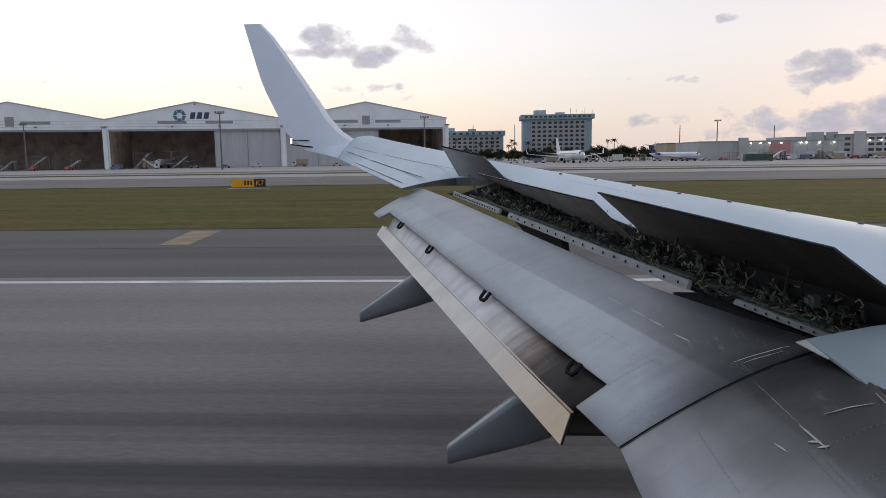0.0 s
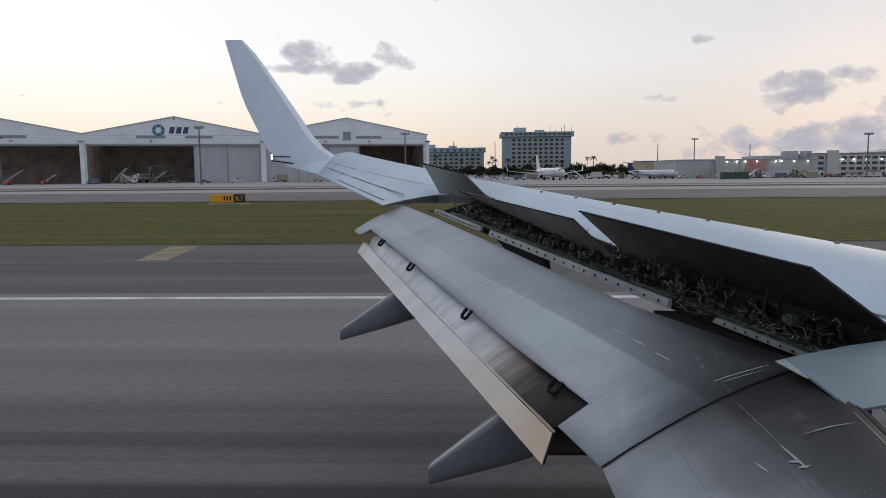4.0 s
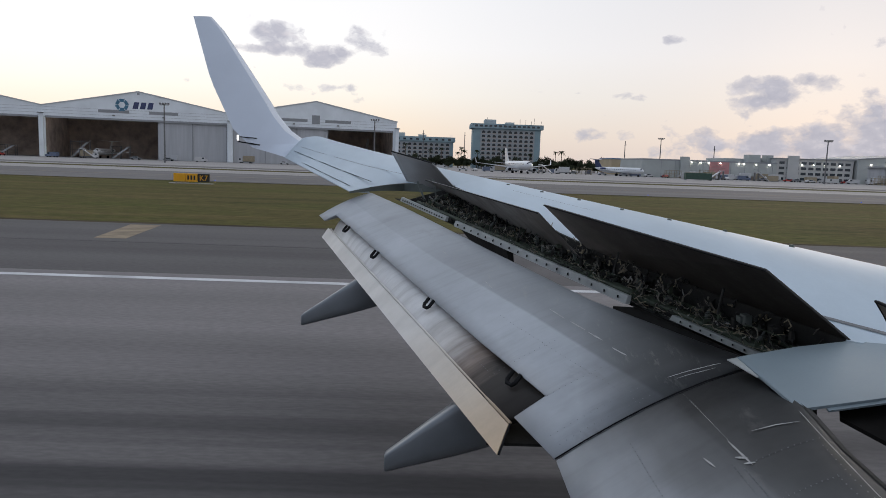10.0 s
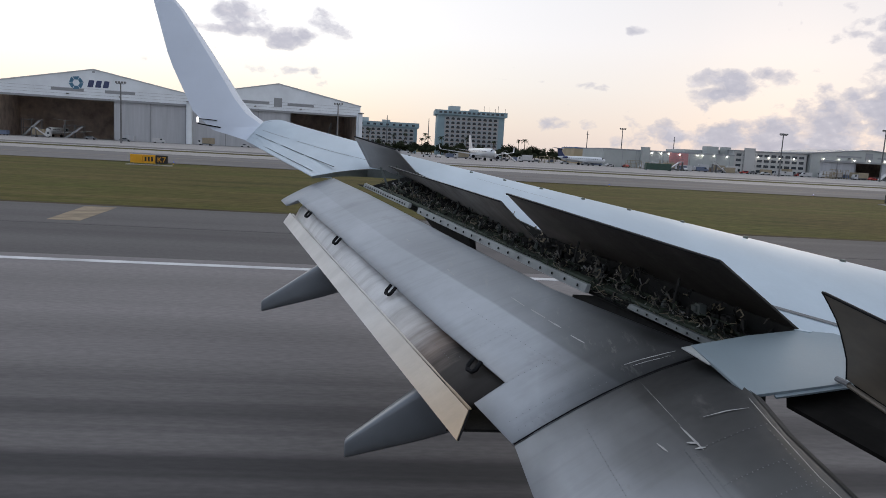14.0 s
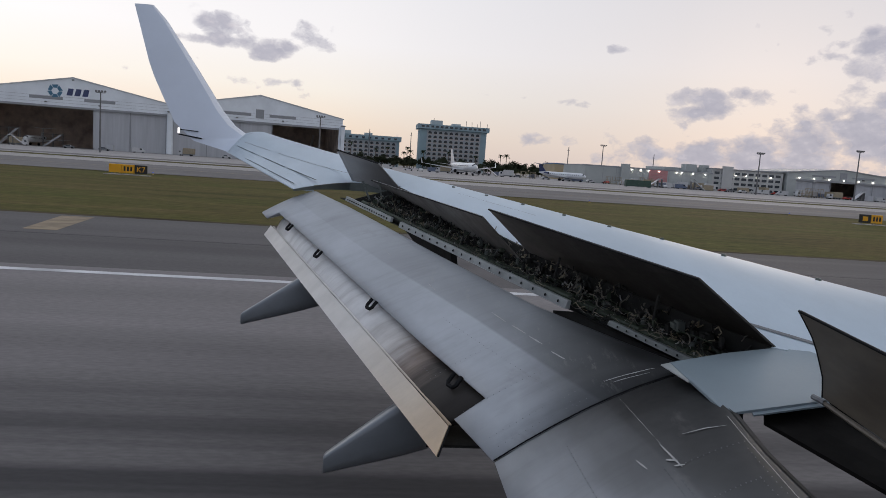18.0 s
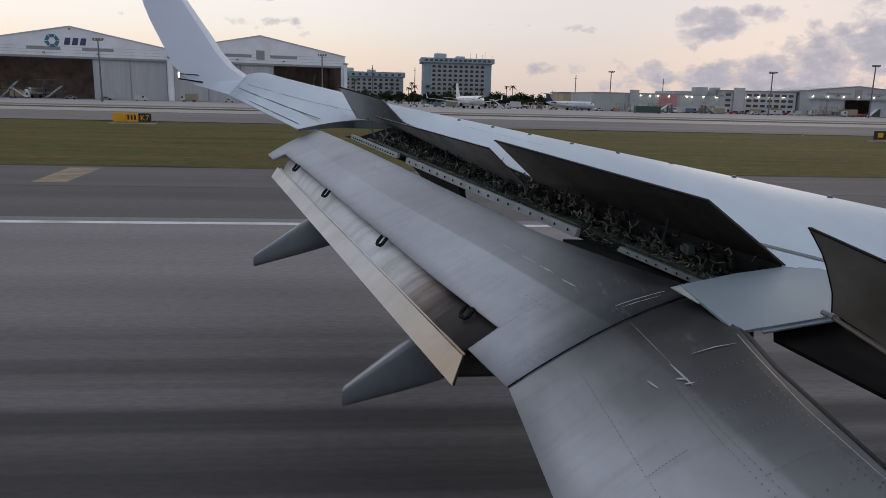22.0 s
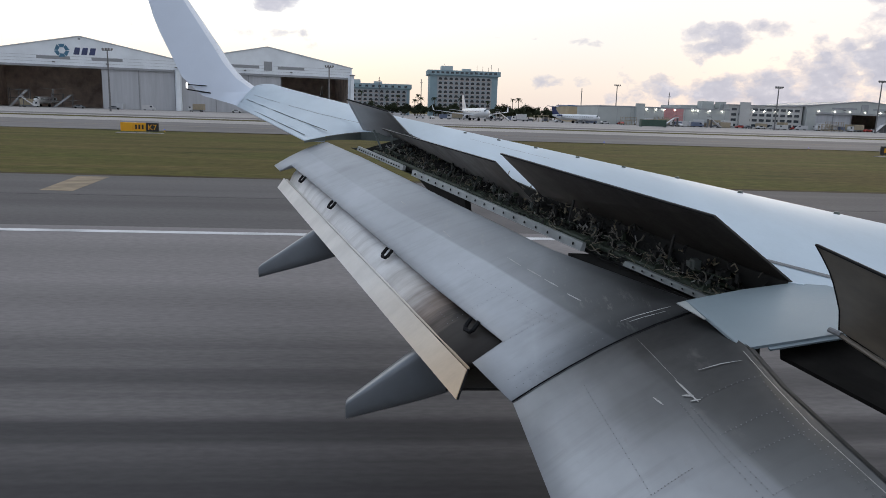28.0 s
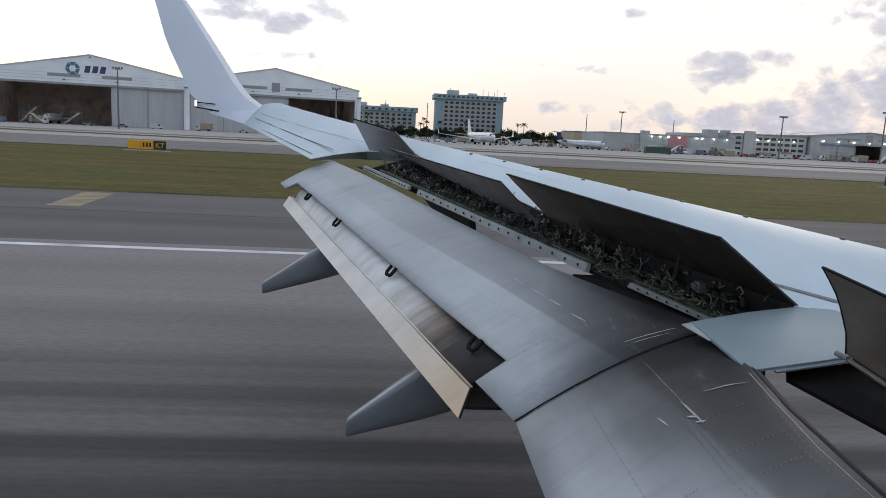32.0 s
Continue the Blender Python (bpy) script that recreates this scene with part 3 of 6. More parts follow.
def flap_top(y, s):
    """Upper surface of the main flap, s from the trailing edge forward."""
    xt, zt = flap_tail(y)
    c = span(y, (1.0, 2.5, 3.3, 3.93, 4.5, 5.4, 7.2, 8.3, 9.5, 10.43), (0.82, 0.94, 1.09, 1.24, 1.16, 1.04, 1.05, 1.01, 0.92, 0.80))
    h = span(y, (1, 3.93, 4.5, 5.4, 7.2, 8.3, 10.43), (0.60, 0.61, 0.56, 0.50, 0.41, 0.385, 0.36))
    return Vector((xt + c * s, y, zt + h * (1 - max(0.0, 1 - s) ** 1.45) - (2.6 * h * (s - 0.95) if s > 0.95 else 0)))


def flap_ring(y, s0=0.0):
    out = [flap_top(y, lerp(s0, 0.95, k / 7)) for k in range(8)]
    nose = flap_top(y, 0.95)
    c = (nose.x - flap_tail(y)[0])
    out += [nose + Vector((fx * c, 0, fz)) for fx, fz in ((0.05, -0.015), (0.09, -0.06), (0.08, -0.13), (0.0, -0.19), (-0.4, -0.22))]
    out.append(out[0] + Vector((0.01, 0, -0.014)))
    return out


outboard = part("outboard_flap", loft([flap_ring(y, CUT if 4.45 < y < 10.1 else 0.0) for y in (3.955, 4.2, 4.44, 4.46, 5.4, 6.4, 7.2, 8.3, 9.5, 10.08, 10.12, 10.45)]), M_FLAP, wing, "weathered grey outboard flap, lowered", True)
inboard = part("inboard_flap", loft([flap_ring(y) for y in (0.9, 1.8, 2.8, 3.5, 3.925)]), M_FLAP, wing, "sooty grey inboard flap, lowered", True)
seal = [flap_ring(3.94)[i] + Vector((0, 0, 0.004)) for i in range(8)]
part("seal_strip", tube(seal, 0.0045, 6), M_BLACK, outboard)
part("seal_strip", tube([p + Vector((0, 0.035, 0)) for p in seal], 0.003, 6), M_BLACK, outboard)


def aft_tail(y):
    return 0.47 - 0.34 * (y - 4.27), 2.04 + 0.111 * (y - 4.27)


def aft_ring(y, y2):
    """Cream wedge: trailing edge at y, ridge a little outboard."""
    xt, zt = aft_tail(y)
    a = Vector((xt, y, zt))
    r = Vector((xt + 0.085, y2, zt + 0.135))
    return [a, r, r + Vector((0.008, 0, -0.010)), a + Vector((0.012, 0.01, -0.008))]


aft = part("aft_flap", loft([aft_ring(y, y + lerp(0.18, 0.06, (y - 4.27) / 6)) for y in (4.27, 5.5, 7.0, 8.5, 10.3)]), M_CREAM, wing, "cream-coloured aft flap edge")


def trough_ring(y):
    xt, zt = aft_tail(y)
    a = Vector((xt + 0.10, y + 0.1, zt + 0.118 - 0.1 * max(0.0, 4.75 - y)))
    b = flap_top(y, CUT + 0.10) - Vector((0, 0, 0.10))
    mids = [a.lerp(b, s) + Vector((0, 0, 0.035 * math.sin(s * math.pi))) for s in (0, 0.2, 0.4, 0.6, 0.8, 1.0)]
    return mids + [b - Vector((0, 0, 0.06)), a - Vector((0, 0, 0.06))]


# thin dark tube drawn as the shadow line beside the ridge
part("ridge_line", tube([aft_ring(y, y + lerp(0.18, 0.06, (y - 4.27) / 6))[1] + Vector((0.045, 0, -0.004)) for y in (4.6, 5.5, 7.0, 8.5, 10.2)], 0.006, 5), M_RIVET, aft)
part("ridge_lip", tube([aft_ring(y, y + lerp(0.18, 0.06, (y - 4.27) / 6))[1] + Vector((0.018, 0, 0.001)) for y in (4.28, 5.5, 7.0, 8.5, 10.2)], 0.011, 8), M_CREAM, aft, "raised lip along the aft flap ridge", True)
part("end_edge", tube([aft_ring(4.27, 4.45)[0] + Vector((0.012, 0, 0)), aft_ring(4.27, 4.45)[1] + Vector((0.012, 0, 0))], 0.007, 6), M_BLACK, aft, "dark end edge")
part("aft_flap_top", loft([trough_ring(y) for y in (4.47, 4.75, 5.0, 5.5, 7.0, 8.5, 10.05)]), M_AFT, aft, "streaked off-white aft flap top", True)
for k, y in enumerate((4.80, 6.4, 8.1, 9.35)):
    w = lerp(0.056, 0.052, k / 3)
    o = flap_top(y, CUT) + Vector((-0.015, 0, 0.008))
    u, v = Vector((-0.50, 0.80, 0.10)) * w * 0.8, Vector((-0.50, -0.35, -0.62)) * w * 2.0
    part("bracket", tube([o + u, o + u + v * 0.75, o + u * 0.6 + v, o - u * 0.6 + v, o - u + v * 0.75, o - u], 0.017, 6), M_BLACK, outboard, "black U-shaped flap bracket")
# dark slab standing for the shaded hole in the notch
part("notch_rib", slab([(0.42, 4.46, 2.04), (0.46, 5.1, 2.10), (0.98, 5.15, 2.10), (0.98, 4.46, 2.04)], 0.02), M_BAY, outboard)


SECTION = ((-0.6, 1.0), (0.6, 1.0), (0.88, 0.92), (1.0, 0.70), (1.0, -0.35), (0.82, -0.75), (0.42, -1.0), (-0.42, -1.0), (-0.82, -0.75), (-1.0, -0.35), (-1.0, 0.70), (-0.88, 0.92))


def fairing(tip, nose, wide, high):
    """A boat-tailed fairing: blunt cut tip, flat top, slab sides."""
    t, n = Vector(tip), Vector(nose)
    rings = []
    for s, f in ((0.0, 0.22), (0.015, 0.26), (0.2, 0.42), (0.4, 0.60), (0.6, 0.77), (0.8, 0.91), (1.0, 0.97)):
        p = t.lerp(n, s)
        w = wide * (0.25 + 0.75 * f)
        ring = [p + Vector((0, w * u, high * f * v)) for u, v in SECTION]
        rings.append(ring)
    return loft(rings)


part("flap_track_fairing", fairing((-0.285, 5.12, 1.595), (0.68, 5.27, 2.05), 0.115, 0.285), M_FAIR, wing, "dark grey pointed flap track fairing", True)
part("flap_track_fairing", fairing((-1.465, 8.12, 1.975), (-0.36, 8.27, 2.50), 0.115, 0.265), M_FAIR, wing, "dark grey pointed flap track fairing", True)


# spoilers, hinged at the front and raised at the back
def spoiler(y0, y1, raise0, raise1, aft0, aft1, skew, material, label, drop0=0.14, drop1=0.12):
    h0, h1 = Vector((hinge(y0)[0], y0, hinge(y0)[1] - 0.03)), Vector((hinge(y1)[0], y1, hinge(y1)[1] - 0.03))
    t0 = h0 + Vector((-aft0, -skew * aft0, raise0))
    t1 = h1 + Vector((-aft1, -skew * aft1, raise1))
    h0, h1 = h0 - Vector((0.02, 0, drop0)), h1 - Vector((0.02, 0, drop1))
    sp = part("spoiler", slab([h0, h1, t1, t0], 0.012), material, wing, label)
    for s in (0.28, 0.72):
        a, b = h0.lerp(h1, s), t0.lerp(t1, s)
        foot = a.lerp(b, 0.25) + Vector((-0.10, 0, -0.16))
        part("actuator", tube([foot, a.lerp(b, 0.35) + Vector((-0.02, 0, -0.02))], 0.010, 6), M_BAY, sp)
    part("edge_seal", tube([t0, t1], 0.007, 5), M_BLACK, sp)
    return sp


low_e, top_e = (Vector((0.33, 10.47, 3.48)), Vector((-0.31, 11.02, 3.39))), (Vector((-0.01, 10.15, 3.83)), Vector((-0.66, 11.3, 3.99)))
rows = [[low_e[0].lerp(low_e[1], i / 8).lerp(top_e[0].lerp(top_e[1], i / 8), j / 8) for j in range(9)] for i in range(9)]
rows = [r + [p + Vector((0.012, 0.006, 0.008)) for p in r[::-1]] for r in rows]
sp = part("spoiler", loft(rows), M_SPOIL_L, wing, "grey outermost spoiler panel standing half open", True)
part("actuator", tube([(-0.10, 10.55, 3.28), (-0.22, 10.68, 3.55)], 0.016, 6), M_RIB, sp)
part("actuator", tube([(0.08, 10.42, 3.26), (0.02, 10.40, 3.60)], 0.012, 6), M_RIB, sp)
part("edge_seal", tube([(-0.66, 11.3, 3.995), (-0.01, 10.15, 3.835)], 0.012, 5), M_BLACK, sp)
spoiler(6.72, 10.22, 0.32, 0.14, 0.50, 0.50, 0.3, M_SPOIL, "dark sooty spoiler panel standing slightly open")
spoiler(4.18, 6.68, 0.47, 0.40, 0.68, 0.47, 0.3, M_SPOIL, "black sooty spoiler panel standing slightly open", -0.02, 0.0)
part("corner_tab", slab([(2.55, 4.175, 2.863), (2.615, 4.115, 2.864), (2.635, 4.122, 2.866), (2.575, 4.20, 2.868)], 0.005), M_SKIN, wing, "pale corner tab beside the spoiler")
# inner ground spoiler: its outboard end is cut in a curve
q = [Vector(p) for p in ((2.318, 3.289, 2.833), (2.300, 3.270, 2.885), (2.275, 3.245, 2.950), (2.249, 3.243, 3.019), (2.222, 3.244, 3.090), (2.199, 3.253, 3.148), (2.172, 3.285, 3.215), (2.150, 3.314, 3.267), (2.34, 1.2, 3.02), (2.48, 1.2, 2.54))]
off = (q[7] - q[0]).cross(q[9] - q[0]).normalized() * 0.014
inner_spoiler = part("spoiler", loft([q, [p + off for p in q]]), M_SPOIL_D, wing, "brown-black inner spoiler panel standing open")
part("edge_seal", tube([q[7], q[8]], 0.007, 5), M_BLACK, inner_spoiler)
part("edge_seal", tube(q[:8], 0.005, 5), M_BLACK, inner_spoiler)
part("hinge_rod", tube([q[0] + Vector((-0.02, 0, -0.01)), q[9] + Vector((-0.02, 0, -0.01))], 0.013, 8), M_SPOIL_D, wing, "dull brown hinge rod")
part("rod_end", tube([q[0] + Vector((-0.03, 0.03, -0.008)), q[0] + Vector((-0.018, -0.05, -0.012))], 0.015, 8), M_RIVET, wing, "grey rod end fitting")
# fixed panel between the spoiler groups
edge_o = [Vector((1.783, 3.928, 2.809)), Vector((2.20, 4.07, 2.845)), Vector((2.63, 4.19, 2.868)), Vector((2.72, 4.17, 2.88))]
edge_i = [Vector((1.815, 3.278, 2.735)), Vector((2.18, 3.29, 2.79)), Vector((2.50, 3.32, 2.83)), Vector((2.86, 3.40, 2.87))]
rows = [[o.lerp(i, k / 4) for k in range(5)] for o, i in zip(edge_o, edge_i)]
bm = loft(rows, False)
loft([[p - Vector((0, 0, 0.014)) for p in r] for r in rows], False, False, bm)
loft([rows[0], [p - Vector((0, 0, 0.014)) for p in rows[0]]], False, False, bm)
loft([[r[-1] for r in rows], [r[-1] - Vector((0, 0, 0.014)) for r in rows]], False, False, bm)
part("fixed_panel", bm, M_PANEL, wing, "pale blue-grey fixed panel", True)
part("seal_tab", loft([[Vector(p) + Vector((0, 0, dz)) for p in ((1.718, 3.903, 2.800), (1.780, 3.664, 2.775), (1.790, 3.664, 2.777), (1.782, 3.928, 2.807))] for dz in (0.0, -0.006)]), M_STRIP, wing, "pale folded seal tab")
part("lower_lip", slab([(1.95, 3.284, 2.742), (2.36, 3.300, 2.806), (2.36, 3.276, 2.800), (1.95, 3.262, 2.736)], 0.010), M_PANEL, wing, "thin lip under the fixed panel")

# inboard flap nose: strip darkened for shade and soot, highlight drawn as a line
nose_rows = []
for y in (0.95, 1.8, 2.8, 3.5, 3.92):
    r = flap_ring(y)
    nose_rows.append([p + Vector((0.004, 0, 0.003)) for p in (r[7].lerp(r[8], 0.3), r[8], r[9], r[10])])
part("nose_strip", loft(nose_rows, False), M_BAY, inboard, "dark flap nose")
part("worn_edge", tube([flap_ring(y)[7] + Vector((-0.02, 0, 0.002)) for y in (1.2, 1.8, 2.4, 2.9, 3.2)], 0.0018, 5), M_WORN, inboard, "bright highlight line drawn along the edge")

# bay under the spoilers, its deep shade put into the near-black colour
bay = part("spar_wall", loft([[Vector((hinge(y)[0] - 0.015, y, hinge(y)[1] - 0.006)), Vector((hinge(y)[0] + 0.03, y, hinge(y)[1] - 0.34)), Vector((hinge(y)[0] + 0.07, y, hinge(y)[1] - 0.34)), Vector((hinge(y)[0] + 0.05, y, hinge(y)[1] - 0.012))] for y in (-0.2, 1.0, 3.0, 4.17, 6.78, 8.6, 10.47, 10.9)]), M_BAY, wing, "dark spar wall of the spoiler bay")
part("bay_floor", loft([[Vector((hinge(y)[0] + 0.02, y, hinge(y)[1] - 0.32)), Vector((lip(y)[0] + 0.03, y, lip(y)[1] - 0.075)), Vector((lip(y)[0] + 0.04, y, lip(y)[1] - 0.085)), Vector((hinge(y)[0] + 0.03, y, hinge(y)[1] - 0.35))] for y in (4.17, 5.5, 6.78, 8.6, 10.47, 10.9)]), M_BAY, wing, "dark bay floor, shade in its colour")
end = [p + Vector((0, -0.012, -0.006)) for p in outer_cut()[:10]]
rows = [end, [p - Vector((0, 0, lerp(0.025, 0.12, min(1.0, k / 6)))) for k, p in enumerate(end)]]
part("end_rib", loft(rows + [[p + Vector((0, 0.03, 0)) for p in rows[1]], [p + Vector((0, 0.03, 0)) for p in rows[0]]], False), M_RIB, wing, "grey-green closing rib of the outer wing")
lamp = part("tail_light", box(-4.24, -4.20, 15.49, 15.53, 4.16, 4.28, 0.012), M_NAV, winglet, "lit white tail position light")
part("mount_plate", slab([(-4.2, 15.44, 4.15), (-4.2, 15.48, 4.15), (-3.72, 15.46, 4.09), (-3.72, 15.42, 4.09)], 0.025), M_BLACK, lamp)
part("static_wick", tube([(-4.18, 15.45, 4.24), (-3.8, 15.44, 4.22)], 0.010, 5), M_BLACK, lamp)
# black plate whose colour gives the dark of the cavity
floor_in = [Vector(p) for p in ((2.036, 3.308, 2.689), (2.085, 3.40, 2.705), (2.07, 3.42, 2.710), (2.14, 3.53, 2.735), (2.88, 3.53, 2.775), (2.95, 1.2, 2.50), (2.72, 1.2, 2.47))]
part("inner_bay_floor", loft([floor_in, [p - Vector((0, 0, 0.02)) for p in floor_in]]), M_FLOOR_SHADE, wing, "floor painted shade-black under the inner spoiler")
part("inner_bay_beam", tube([(2.45, 3.25, 2.72), (2.72, 1.2, 2.52)], 0.02, 8), M_BAY, wing)
random.seed(7)


def lip_strip(y0, y1, high, holes, paint):
    rings = []
    for i in range(7):
        y = lerp(y0, y1, i / 6)
        x, z = lip(y)
        rings.append([Vector((x, y, z)), Vector((x - 0.02, y, z - high)), Vector((x + 0.02, y, z - high)), Vector((x + 0.03, y, z))])
    ob = part("lip_panel", loft(rings), paint, wing, "pale lip panel with a row of dark holes")
    bm = bmesh.new()
    bmesh.ops.create_cone(bm, cap_ends=True, segments=10, radius1=0.019, radius2=0.019, depth=0.010)
    bmesh.ops.rotate(bm, verts=bm.verts[:], matrix=Matrix.Rotation(radians(90), 3, "Y"))
    me = shared("hole", bm, M_BLACK)
    for k in range(holes):
        y = lerp(y0 + 0.1, y1 - 0.1, k / (holes - 1))
        x, z = lip(y)
        piece("hole", me, ob, (x - 0.014, y, z - high * 0.5), radians(-23), (1, 1, min(1, high * 9)))


def cove(y, dx, dz):
    return Vector((lip(y)[0] + dx, y, lip(y)[1] + dz))


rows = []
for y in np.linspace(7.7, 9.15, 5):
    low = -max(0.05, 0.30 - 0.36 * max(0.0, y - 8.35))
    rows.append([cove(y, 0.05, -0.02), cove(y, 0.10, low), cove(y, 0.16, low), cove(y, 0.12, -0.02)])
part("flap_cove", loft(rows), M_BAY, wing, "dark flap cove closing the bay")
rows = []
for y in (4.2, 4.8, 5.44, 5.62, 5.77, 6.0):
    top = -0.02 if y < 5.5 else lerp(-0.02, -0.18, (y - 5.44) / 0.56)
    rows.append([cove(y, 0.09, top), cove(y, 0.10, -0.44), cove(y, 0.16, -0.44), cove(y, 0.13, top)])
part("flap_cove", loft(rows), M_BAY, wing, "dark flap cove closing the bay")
lip_strip(5.70, 8.80, 0.070, 18, M_STRIP)
lip_strip(9.05, 10.55, 0.058, 18, M_STRIP)
lip_strip(4.28, 5.22, 0.036, 9, M_LIP_D)
# pipes and wires
for dz, dx, r in ((-0.05, 0.10, 0.030), (-0.07, 0.20, 0.022), (-0.01, 0.22, 0.015)):
    pts = [Vector((lerp(lip(y)[0], hinge(y)[0], 0.5) + dx - 0.1, y, lip(y)[1] + dz + 0.03)) for y in np.linspace(4.2, 10.4, 14)]
    part("pipe", tube(pts, r, 7), M_GREEN, wing, "green primed torque tube")
for k in range(640):
    y = random.uniform(4.25, 10.35)
    f = random.uniform(0.10, 0.66)
    base = lerp(lip(y)[1] - 0.06, hinge(y)[1] - 0.20, f)
    pts = [Vector((lerp(lip(y)[0], hinge(y)[0], f), y, base + random.uniform(-0.04, 0.10)))]
    head = random.uniform(-1, 1)
    for i in range(random.randint(3, 6)):
        head = max(-1.0, min(1.0, head + random.uniform(-0.6, 0.6)))
        pts.append(pts[-1] + Vector((random.uniform(-0.03, 0.03) - 0.02 * head, 0.055 * head, random.uniform(-0.035, 0.04))))
    for p in pts:
        p.x = min(max(p.x, lip(p.y)[0] + 0.04), hinge(p.y)[0] - 0.03)
        p.z = min(max(p.z, lip(p.y)[1] - 0.055), lip(p.y)[1] + 0.10)
    part("wire", tube(pts, random.choice((0.002, 0.003, 0.0045)), 5), random.choice((M_WIRE, M_HOSE, M_GREEN, M_BAY, M_BAY)), wing)
for k in range(60):
    y = random.uniform(4.3, 10.7)
    f = random.uniform(0.25, 0.92)
    p = Vector((lerp(lip(y)[0], hinge(y)[0], f), y, lerp(lip(y)[1] - 0.075, hinge(y)[1] - 0.28, f)))
    w, h = random.uniform(0.012, 0.03), random.uniform(0.04, 0.11)
    part("fitting", box(p.x - w, p.x + w, y - w * 1.3, y + w * 1.3, p.z, p.z + h, 0.005), random.choice((M_GREEN, M_BAY, M_BAY, M_BAY)), wing)
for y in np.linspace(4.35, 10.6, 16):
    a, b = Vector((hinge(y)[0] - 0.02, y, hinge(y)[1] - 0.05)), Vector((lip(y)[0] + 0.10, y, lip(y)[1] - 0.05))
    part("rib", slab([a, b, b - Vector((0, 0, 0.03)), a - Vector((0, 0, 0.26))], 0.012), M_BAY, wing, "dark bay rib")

pts = [Vector((lip(y)[0] + 0.10, y, lip(y)[1] - 0.012)) for y in np.linspace(4.2, 10.2, 12)]
part("torque_tube", tube(pts, 0.026, 9), M_GREEN, wing, "green primed torque tube")
for k in range(90):
    y = random.uniform(4.3, 10.2)
    f = random.uniform(0.15, 0.75)
    p = Vector((lerp(lip(y)[0], hinge(y)[0], f), y, lip(y)[1] + random.uniform(-0.03, 0.12)))
    d = Vector((random.uniform(-1, 1), random.uniform(-1, 1), random.uniform(-1, 1))).normalized() * random.uniform(0.010, 0.028)
    part("clip", tube([p - d, p + d * 0.3, p + d + Vector((0, 0, 0.012))], random.choice((0.003, 0.005, 0.008)), 6), random.choice((M_STEEL, M_STEEL, M_WORN)), wing, "small bright metal clip")



def actuator_set(y, reach):
    """A spoiler actuator on its bracket, with hoses looped round it."""
    x0, x1 = lip(y)[0], hinge(y)[0]
    base = Vector((lerp(x0, x1, 0.35), y, lip(y)[1] - 0.02))
    top = Vector((lerp(x0, x1, 0.62), y + random.uniform(-0.03, 0.12), lip(y)[1] + reach * random.uniform(0.5, 0.8)))
    act = part("actuator", tube([base, base.lerp(top, 0.6)], 0.020, 8), M_RIB, wing, "grey spoiler actuator in the bay")
    part("piston", tube([base.lerp(top, 0.6), top], 0.009, 6), M_RIB, act, "grey piston rod")
    for side in (-0.035, 0.035):
        part("bracket", slab([base + Vector((-0.04, side, -0.03)), base + Vector((0.05, side, -0.03)), base + Vector((0.03, side, 0.06)), base + Vector((-0.02, side, 0.06))], 0.008), M_GREEN, act)
    for k in range(5):
        c = base.lerp(top, random.uniform(0.1, 0.7)) + Vector((random.uniform(-0.05, 0.03), random.uniform(-0.16, 0.16), random.uniform(-0.02, 0.05)))
        r, tilt = random.uniform(0.02, 0.05), random.uniform(0, 3)
        pts = [c + Vector((0.5 * r * math.sin(a), r * math.cos(a) * 1.3, r * math.sin(a + tilt))) for a in np.linspace(0, random.uniform(3.0, 5.2), 8)]
        part("hose", tube(pts, random.choice((0.0035, 0.005)), 5), random.choice((M_WIRE, M_HOSE, M_BAY)), act)


for y, reach in ((4.62, 0.16), (5.05, 0.18), (5.75, 0.20), (6.35, 0.20), (7.05, 0.20), (7.7, 0.20), (8.35, 0.18), (9.0, 0.16), (9.6, 0.15), (10.15, 0.16)):
    actuator_set(y, reach)

# looms and brackets higher up under the spoilers
for k in range(300):
    y = random.uniform(4.35, 10.1)
    f = random.uniform(0.50, 0.86)
    p = Vector((lerp(lip(y)[0], hinge(y)[0], f), y, lip(y)[1] + random.uniform(0.02, 0.20)))
    pts = [p]
    for i in range(random.randint(3, 5)):
        pts.append(pts[-1] + Vector((random.uniform(-0.03, 0.03), random.uniform(-0.07, 0.07), random.uniform(-0.045, 0.045))))
    part("wire", tube(pts, random.choice((0.003, 0.005, 0.008)), 5), random.choice((M_BAY, M_BAY, M_BAY, M_HOSE, M_WIRE)), wing)
for k in range(70):
    y = random.uniform(4.4, 10.0)
    f = random.uniform(0.50, 0.84)
    p = Vector((lerp(lip(y)[0], hinge(y)[0], f), y, lip(y)[1] + random.uniform(0.02, 0.16)))
    w, h = random.uniform(0.010, 0.03), random.uniform(0.03, 0.09)
    part("bracket", box(p.x - w, p.x + w, y - w * 1.6, y + w * 1.6, p.z - h, p.z, 0.005), random.choice((M_BAY, M_BAY, M_GREEN, M_RIB)), wing)

# screw heads along the slat's rear edge
bm = bmesh.new()
bmesh.ops.create_cone(bm, cap_ends=True, segments=8, radius1=0.026, radius2=0.020, depth=0.022)
me = shared("bolt", bm, M_RIB)
for y, k in ((4.75, 6.8), (5.45, 6.8), (6.21, 6.75), (6.92, 7.2), (7.42, 6.62), (8.02, 6.5), (8.73, 6.75), (9.33, 6.38), (9.99, 6.12)):
    r = skin(y, hinge, 0.4)
    piece("bolt", me, wing, r[int(k)].lerp(r[int(k) + 1], k % 1) + Vector((0, 0, 0.008)))
